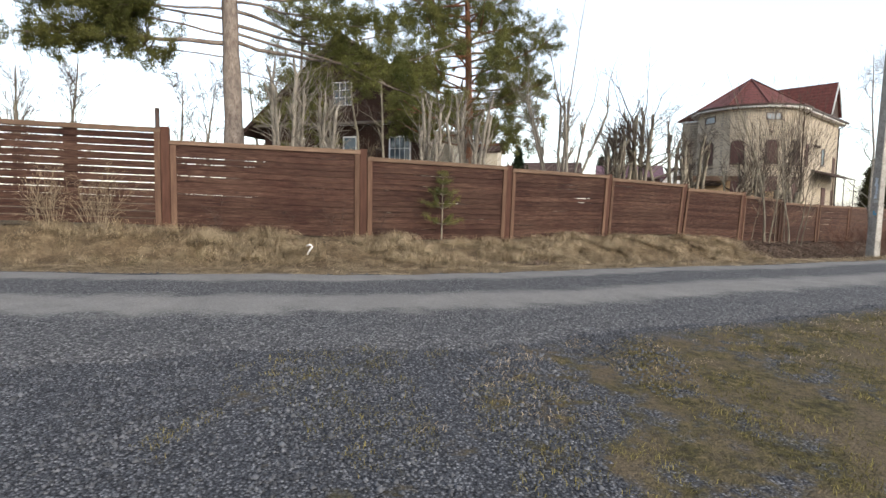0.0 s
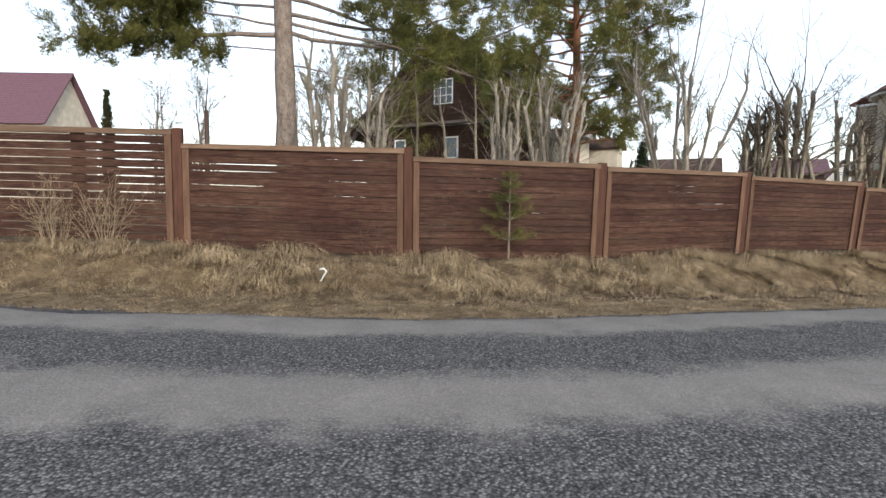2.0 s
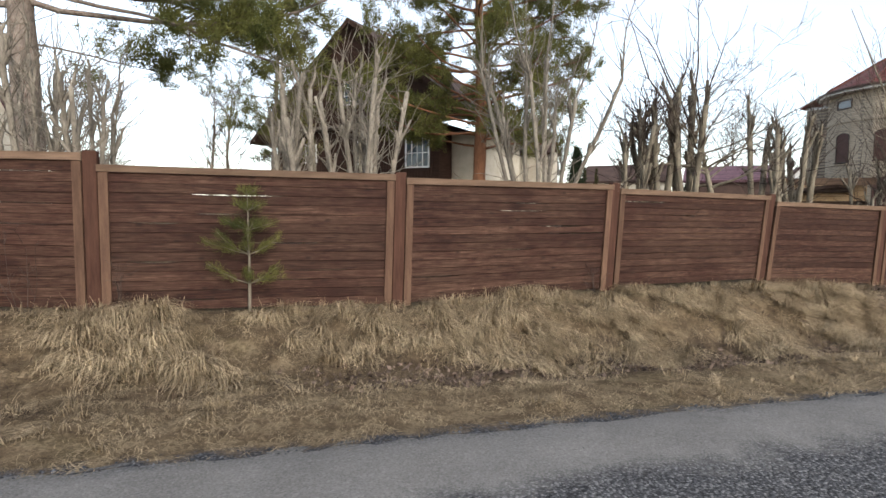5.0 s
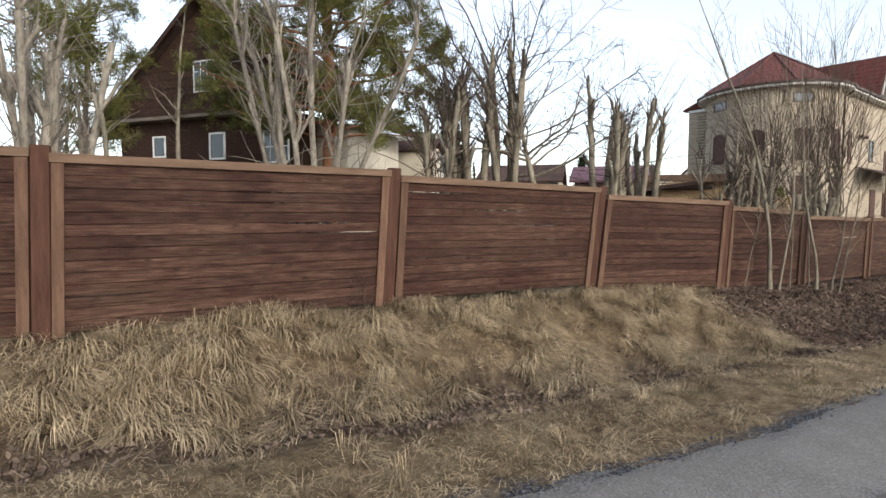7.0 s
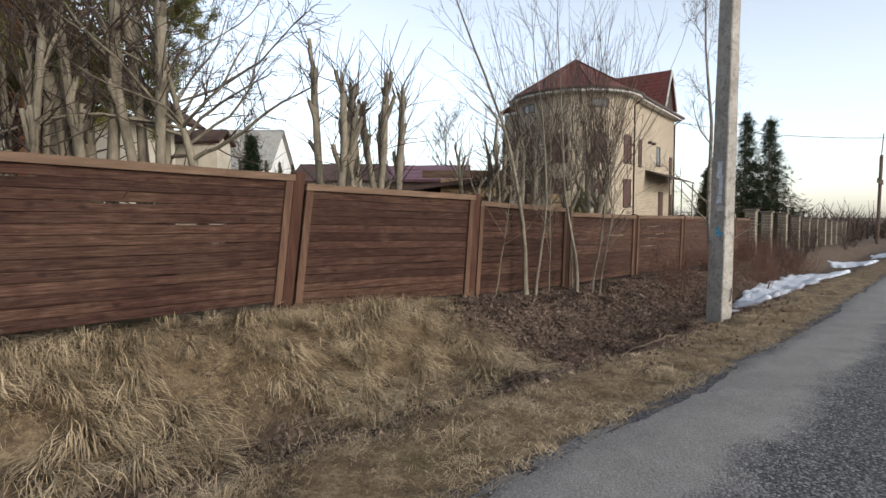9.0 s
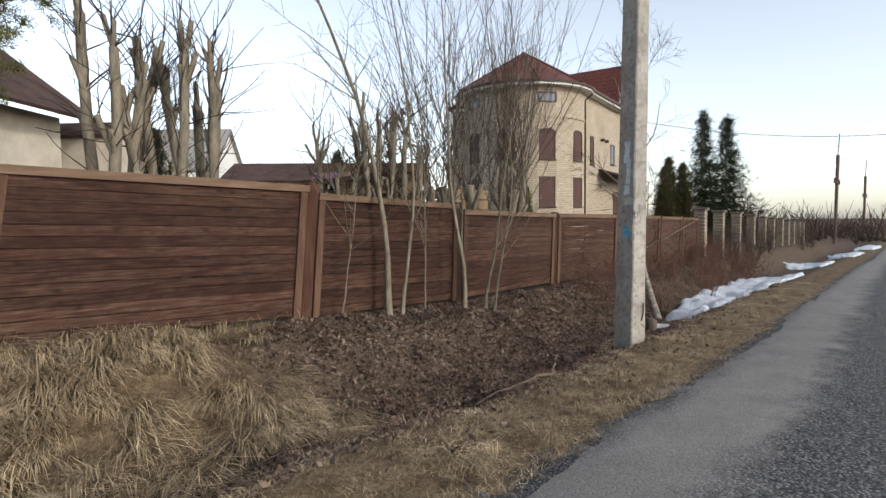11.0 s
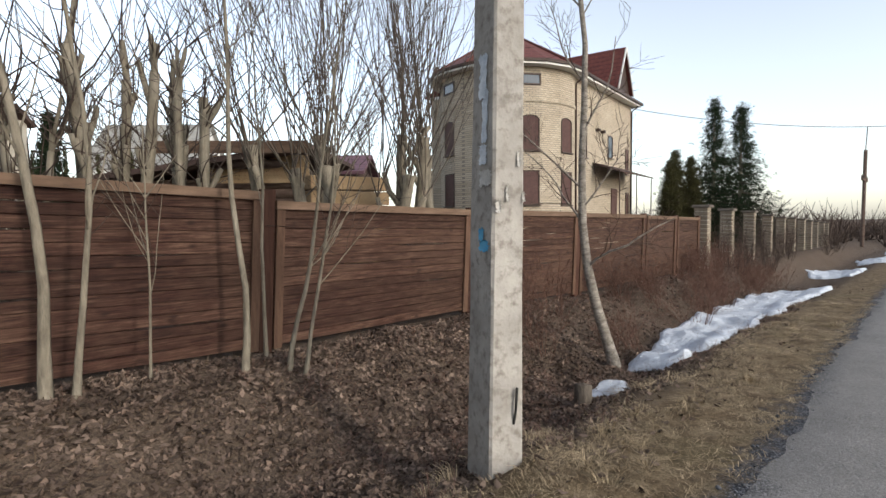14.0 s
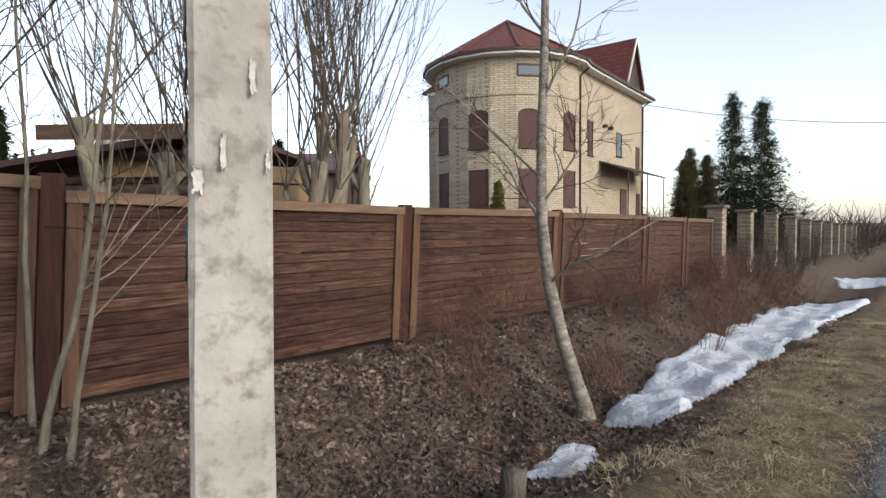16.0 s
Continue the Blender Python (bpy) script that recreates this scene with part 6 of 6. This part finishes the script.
# ---------------------------------------------------------------- grass, leaves, stones
def strands(name, P, L, lean, width, mat, rng, droop=0.5, tilts=(0.15, 1.0), flat=False):
    """Bent blades: a strip of three pieces for each root point."""
    n = len(P)
    az = rng.uniform(0, 2 * math.pi, n)
    hd = np.column_stack([np.cos(az), np.sin(az), np.zeros(n)])
    hd = hd + lean
    tilt = rng.uniform(*tilts, n)[:, None]
    up = np.array([0, 0, 1.0])
    d0 = up * (1.15 - tilt) + hd * tilt * 0.9
    d0 /= np.linalg.norm(d0, axis=1)[:, None]
    side = np.column_stack([-np.sin(az), np.cos(az), np.zeros(n)]) * (width * rng.uniform(0.6, 1.3, n))[:, None]
    Lc = L[:, None]
    p1 = P + d0 * Lc * 0.45
    p1[:, 2] = np.maximum(p1[:, 2], P[:, 2] + 0.03)
    d1 = d0 + hd * 0.5 - up * droop * rng.uniform(0.3, 1.4, n)[:, None]
    d1 /= np.linalg.norm(d1, axis=1)[:, None]
    p2 = p1 + d1 * Lc * 0.55
    if flat:
        p2[:, 2] = np.maximum(p2[:, 2], P[:, 2] + 0.022)
    V_ = np.stack([P - side, P + side, p1 + side * 0.8, p1 - side * 0.8, p2], 1).reshape(-1, 3)
    b = np.arange(n)[:, None] * 5
    q = (b + np.array([0, 1, 2, 3])).reshape(-1)
    t = (b + np.array([3, 2, 4])).reshape(-1)
    me = bpy.data.meshes.new(name)
    me.vertices.add(5 * n)
    me.vertices.foreach_set("co", V_.astype(np.float32).ravel())
    me.loops.add(7 * n)
    me.loops.foreach_set("vertex_index", np.concatenate([q, t]).astype(np.int32))
    me.polygons.add(2 * n)
    me.polygons.foreach_set("loop_start", np.concatenate([np.arange(n) * 4, 4 * n + np.arange(n) * 3]).astype(np.int32))
    me.materials.append(mat)
    me.update(calc_edges=True)
    return me


def scatter(rng, n, u0, u1, v0, v1):
    """Random places in a stretch of the plan: along the road edge and out from it, with their coordinates."""
    u, v = rng.uniform(u0, u1, n), rng.uniform(v0, v1, n)
    xy = np.array([edge.at(a, b) for a, b in zip(u, v)])
    s, nn = edge.along(xy)
    _, nf = fence_line.along(xy)
    return xy, s, nn, nf


def clump(x, y, f, seed, th):
    return wob(x, y, f, seed) > th


M["straw"] = surface("dry_straw", (0.175, 0.126, 0.074), (0.51, 0.4, 0.258), 2.6, 0.8, fine=6, island=0.55, b=0)
M["straw_dark"] = surface("old_matted_straw", (0.06, 0.04, 0.027), (0.155, 0.107, 0.067), 1.5, 0.85, fine=6, island=0.4, b=0)
M["moss_grass"] = surface("short_yellow_green_grass", (0.075, 0.068, 0.02), (0.27, 0.22, 0.08), 1.6, 0.8, fine=5, island=0.4, b=0)
M["leaf"] = surface("dead_leaves", (0.06, 0.041, 0.032), (0.2, 0.146, 0.112), 2.5, 0.8, fine=9, island=0.65, b=0)
M["stone"] = surface("crushed_stone", (0.045, 0.047, 0.054), (0.14, 0.143, 0.154), 2, 0.8, fine=30, island=0.45, b=0)

rg = np.random.RandomState(101)


def grass(name, label, n, u0, u1, v0, v1, keep, length, width, mat, droop=0.6, lean=(0.0, 0.0, 0.0), tuft=0, tilts=(0.15, 1.0)):
    xy, s, nn, nf = scatter(rg, n, u0, u1, v0, v1)
    k = keep(xy[:, 0], xy[:, 1], s, nn, nf)
    xy = xy[k]
    if tuft:
        xy = np.repeat(xy, tuft, 0) + rg.normal(0, 0.045 if tuft < 20 else 0.075, (len(xy) * tuft, 2))
    z = ground_z(xy[:, 0], xy[:, 1])
    P = np.column_stack([xy, z - 0.015])
    L = length * rg.uniform(0.45, 1.25, len(P))
    me = strands(name, P, L, np.array(lean), width, mat, rg, droop, tilts, lean[0] == 0)
    return tagged(new(name, me), label, "grass", kind="stuff")


def rnd(x):
    return rg.uniform(0, 1, len(x))


LEAFY = lambda s, x, y: np.clip((s + 0.9 * wob(x, y, 0.9, 7) - 12.7) / 1.3, 0, 1)
DOWN = (0.35, -0.5, -0.1)
grass("bank_grass", "matted straw-coloured dry grass over the bank", 7500, -16, 19, 1.1, 4.8, lambda x, y, s, n, nf: (nf < -0.05) & ((n > 2.0 + 0.3 * wob(x, y, 2.0, 21)) | (s < 0) | (rnd(x) < 0.4)) & (rnd(x) < 1.0 - LEAFY(s, x, y)) & clump(x, y, 2.4, 8, -0.55), 0.26, 0.0021, M["straw"], 1.3, DOWN, 13, (0.6, 1.15))
grass("bank_thatch", "old brown flattened grass on the bank", 5600, -16, 24, 0.9, 4.8, lambda x, y, s, n, nf: (nf < 0.1) & (rnd(x) < 1.0 - 0.75 * LEAFY(s, x, y)), 0.24, 0.0028, M["straw_dark"], 1.3, DOWN, 13, (0.7, 1.15))


def tussocks(name, label, count, u0, u1, v0, v1, keep, blades, length, width, mat):
    """Combed-over tussocks: every one sprays from its crown and lies down the slope."""
    xy, s, n, nf = scatter(rg, count, u0, u1, v0, v1)
    xy = xy[keep(xy[:, 0], xy[:, 1], s, n, nf)]
    e = 0.12
    gx_ = (ground_z(xy[:, 0] + e, xy[:, 1]) - ground_z(xy[:, 0] - e, xy[:, 1])) / (2 * e)
    gy_ = (ground_z(xy[:, 0], xy[:, 1] + e) - ground_z(xy[:, 0], xy[:, 1] - e)) / (2 * e)
    fall = -np.column_stack([gx_, gy_]) * 1.4 + np.array([0.12, -0.25]) + rg.normal(0, 0.3, (len(xy), 2))
    size = rg.uniform(0.6, 1.3, len(xy))
    k = len(xy) * blades
    B = np.repeat(xy, blades, 0)
    F = np.repeat(fall, blades, 0)
    S = np.repeat(size, blades) * rg.uniform(0.55, 1.15, k)
    az, rad = rg.uniform(0, 6.28, k), np.abs(rg.normal(0, 0.07, k))
    ou = np.column_stack([np.cos(az), np.sin(az)])
    P0 = B + ou * rad[:, None]
    z0 = ground_z(P0[:, 0], P0[:, 1])
    hd = ou * rg.uniform(0.15, 0.7, k)[:, None] + F
    L = length * S
    p = np.column_stack([P0, z0 - 0.01])
    rise = rg.uniform(0.45, 1.1, k)
    ring = [p]
    for t, up in ((0.36, 1.0), (0.36, -0.05), (0.34, -0.95)):
        d = np.column_stack([hd, rise * up])
        d /= np.linalg.norm(d, axis=1)[:, None] + 1e-6
        p = p + d * (L * t)[:, None]
        ring.append(p)
    for q in ring[2:]:
        q[:, 2] = np.maximum(q[:, 2], ground_z(q[:, 0], q[:, 1]) + rg.uniform(0.005, 0.05, k))
    side = np.column_stack([-hd[:, 1], hd[:, 0], np.zeros(k)])
    side *= (width * rg.uniform(0.6, 1.3, k) / (np.linalg.norm(side, axis=1) + 1e-6))[:, None]
    V_ = np.stack([ring[0] - side, ring[0] + side, ring[1] - side, ring[1] + side, ring[2] - side * 0.8, ring[2] + side * 0.8, ring[3]], 1).reshape(-1, 3)
    b = np.arange(k)[:, None] * 7
    q = np.concatenate([b + np.array([0, 1, 3, 2]), b + np.array([2, 3, 5, 4])], 1).reshape(-1)
    t = (b + np.array([4, 5, 6])).reshape(-1)
    me = bpy.data.meshes.new(name)
    me.vertices.add(7 * k)
    me.vertices.foreach_set("co", V_.astype(np.float32).ravel())
    me.loops.add(11 * k)
    me.loops.foreach_set("vertex_index", np.concatenate([q, t]).astype(np.int32))
    me.polygons.add(3 * k)
    me.polygons.foreach_set("loop_start", np.concatenate([np.arange(2 * k) * 4, 8 * k + np.arange(k) * 3]).astype(np.int32))
    me.materials.append(mat)
    me.update(calc_edges=True)
    return tagged(new(name, me), label, "grass", kind="stuff")


tussocks("overhanging_grass", "thick combed-over tussocks of pale dry grass", 1750, -14, 14.5, 1.5, 4.7, lambda x, y, s, n, nf: (nf < -0.12) & (n > 2.0 - 0.02 * s + 0.3 * wob(x, y, 2.0, 21)) & clump(x, y, 2.2, 18, -0.35) & (rnd(x) < 1.0 - LEAFY(s, x, y)), 60, 0.46, 0.0029, M["straw"])
tussocks("verge_tussocks", "small pale grass tussocks on the road verge", 420, -10, 26, 0.15, 1.6, lambda x, y, s, n, nf: clump(x, y, 2.6, 23, 0.0), 36, 0.24, 0.0018, M["straw"])
grass("verge_grass", "short dry grass along the road verge", 9000, -14, 30, -0.08, 1.3, lambda x, y, s, n, nf: (rnd(x) < 0.9) & clump(x, y, 3.0, 9, -0.6), 0.14, 0.0019, M["straw"], 1.2, (0, 0, 0), 10, (0.75, 1.17))
grass("fence_grass", "tall dry grass tufts along the fence foot", 700, -12, 15, 2.6, 4.8, lambda x, y, s, n, nf: (nf < -0.06) & (nf > -0.5) & clump(x, y, 2.0, 10, -0.2), 0.36, 0.002, M["straw"], 0.7, (0.1, -0.2, 0), 16, (0.25, 0.9))
grass("near_verge_grass", "mossy yellow-green grass spreading over gravel", 12500, -8, 16, -9.6, -4.15,
      lambda x, y, s, n, nf: (n < -4.35) & (s - 0.45 * (n + 4.3) + 1.6 * wob(x, y, 1.6, 12) + 0.9 * wob(x, y, 4.2, 13) > -2.0), 0.06, 0.0018, M["moss_grass"], 0.9, (0, 0, 0), 9)
grass("near_straw", "flattened pale straw on the near verge", 5500, -2, 18, -9.6, -4.1,
      lambda x, y, s, n, nf: (n < -4.3) & (s + 1.2 * wob(x, y, 1.3, 14) - (n + 4.3) * 0.35 > -1.6) & clump(x, y, 2.0, 15, -0.3), 0.085, 0.0018, M["straw"], 1.2, (0, 0, 0), 7, (0.6, 1.15))

grass("dead_stalks", "brown dead stalks standing in the leaf litter", 1500, 12.5, 32, 1.0, 4.8, lambda x, y, s, n, nf: (nf < -0.1) & (rnd(x) < LEAFY(s, x, y)) & clump(x, y, 1.8, 31, -0.4), 0.3, 0.0022, M["twig_red"], 0.9, (0.2, -0.25, 0), 12, (0.5, 1.1))


def flat_bits(name, label, category, xy, lift, size, mat, rng, tilt=0.5, folded=True):
    """Small curled pieces (leaves) lying on the ground, two triangles each with a fold."""
    n = len(xy)
    z = ground_z(xy[:, 0], xy[:, 1]) + lift
    C = np.column_stack([xy, z])
    a = rng.normal(size=(n, 3)) * np.array([1, 1, tilt])
    a /= np.linalg.norm(a, axis=1)[:, None]
    b = np.cross(a, np.array([0, 0, 1.0]) + rng.normal(0, tilt, (n, 3)))
    b /= np.linalg.norm(b, axis=1)[:, None] + 1e-9
    nrm = np.cross(a, b)
    sz = size * rng.uniform(0.5, 1.3, (n, 1))
    V_ = np.stack([C - a * sz, C + b * sz * 0.6 + nrm * sz * 0.3, C + a * sz, C - b * sz * 0.6 + nrm * sz * 0.3], 1).reshape(-1, 3)
    f = np.arange(n)[:, None] * 4
    me = bpy.data.meshes.new(name)
    tri = np.concatenate([(f + np.array([0, 1, 2])), (f + np.array([0, 2, 3]))], 1).reshape(-1)
    me.vertices.add(4 * n)
    me.vertices.foreach_set("co", V_.astype(np.float32).ravel())
    me.loops.add(6 * n)
    me.loops.foreach_set("vertex_index", tri.astype(np.int32))
    me.polygons.add(2 * n)
    me.polygons.foreach_set("loop_start", np.arange(0, 6 * n, 3, dtype=np.int32))
    me.materials.append(mat)
    me.update(calc_edges=True)
    return tagged(new(name, me), label, category, kind="stuff")


_xy, _s, _n, _nf = scatter(rg, 60000, 8, 36, 0.3, 5.0)
_k = (_nf < 0.0) & (rg.uniform(0, 1, len(_s)) < np.clip(LEAFY(_s, *_xy.T) + 0.06, 0, 1) * np.clip(_n - 0.9, 0.03, 1)) & (rg.uniform(0, 1, len(_s)) < np.where(_s < 24, 1, 0.5))
flat_bits("leaf_litter", "brown dead leaves matted over the ditch bank", "leaves", _xy[_k], 0.012, 0.036, M["leaf"], rg)

_xy, _s, _n, _nf = scatter(rg, 34000, 11.5, 22, 0.5, 4.8)
_k = (_nf < 0.0) & (rg.uniform(0, 1, len(_s)) < np.clip(LEAFY(_s, *_xy.T), 0, 1) * np.clip(_n - 0.9, 0.04, 1))
flat_bits("curled_leaves", "curled brown and grey dead leaves on the bank", "leaves", _xy[_k], 0.016, 0.033, M["leaf"], rg, 0.55)
_xy, _s, _n, _nf = scatter(rg, 16000, 1.5, 15, 0.9, 2.6)
_k = rg.uniform(0, 1, len(_s)) < np.clip(1.1 - np.abs(_n - 1.75 + 0.3 * wob(_xy[:, 0], _xy[:, 1], 1.4, 19)) * 1.6, 0, 1) * np.clip((_s - 1.5) * 0.3, 0, 0.7)
flat_bits("ditch_leaves", "brown dead leaves and stalks lying in the ditch", "leaves", _xy[_k], 0.03, 0.034, M["leaf"], rg)


def stones(name, label, xy, size, mat, rng, sink=0.3):
    n = len(xy)
    oct_ = np.array([(1, 0, 0), (0, 1, 0), (-1, 0, 0), (0, -1, 0), (0, 0, 0.8), (0, 0, -0.8)], float)
    fc = np.array([(0, 1, 4), (1, 2, 4), (2, 3, 4), (3, 0, 4), (1, 0, 5), (2, 1, 5), (3, 2, 5), (0, 3, 5)])
    z = ground_z(xy[:, 0], xy[:, 1]) + 0.004
    sz = size * np.exp(rng.normal(0, 0.35, n))[:, None, None]
    th = rng.uniform(0, 6.28, n)
    v = oct_[None] * rng.uniform(0.6, 1.25, (n, 6, 1)) * sz
    x = v[..., 0] * np.cos(th)[:, None] - v[..., 1] * np.sin(th)[:, None]
    y = v[..., 0] * np.sin(th)[:, None] + v[..., 1] * np.cos(th)[:, None]
    V_ = np.stack([x + xy[:, :1], y + xy[:, 1:], v[..., 2] + z[:, None]], -1).reshape(-1, 3)
    F_ = (np.arange(n)[:, None, None] * 6 + fc[None]).reshape(-1)
    me = bpy.data.meshes.new(name)
    me.vertices.add(6 * n)
    me.vertices.foreach_set("co", V_.astype(np.float32).ravel())
    me.loops.add(24 * n)
    me.loops.foreach_set("vertex_index", F_.astype(np.int32))
    me.polygons.add(8 * n)
    me.polygons.foreach_set("loop_start", np.arange(0, 24 * n, 3, dtype=np.int32))
    me.materials.append(mat)
    me.update(calc_edges=True)
    return tagged(new(name, me), label, "gravel", kind="stuff")


_xy, _s, _n, _nf = scatter(rg, 36000, -6, 6, -9.0, -3.7)
_k = (_s - 0.45 * (_n + 4.3) + 1.6 * wob(_xy[:, 0], _xy[:, 1], 1.6, 12) < -0.6)
stones("loose_gravel", "loose dark grey crushed stone beside the road", _xy[_k], 0.010, M["stone"], rg)
_xy, _s, _n, _nf = scatter(rg, 22000, -8, 24, -4.4, -0.0)
_w = np.abs(np.abs(_n + 1.7) - 0.98 + 0.15 * wob(_xy[:, 0], _xy[:, 1], 1.0, 16))
_k = (_w > 0.5) | (rg.uniform(0, 1, len(_s)) < 0.06)
stones("road_gravel", "loose stones between the wheel tracks of the road", _xy[_k], 0.009, M["stone"], rg)
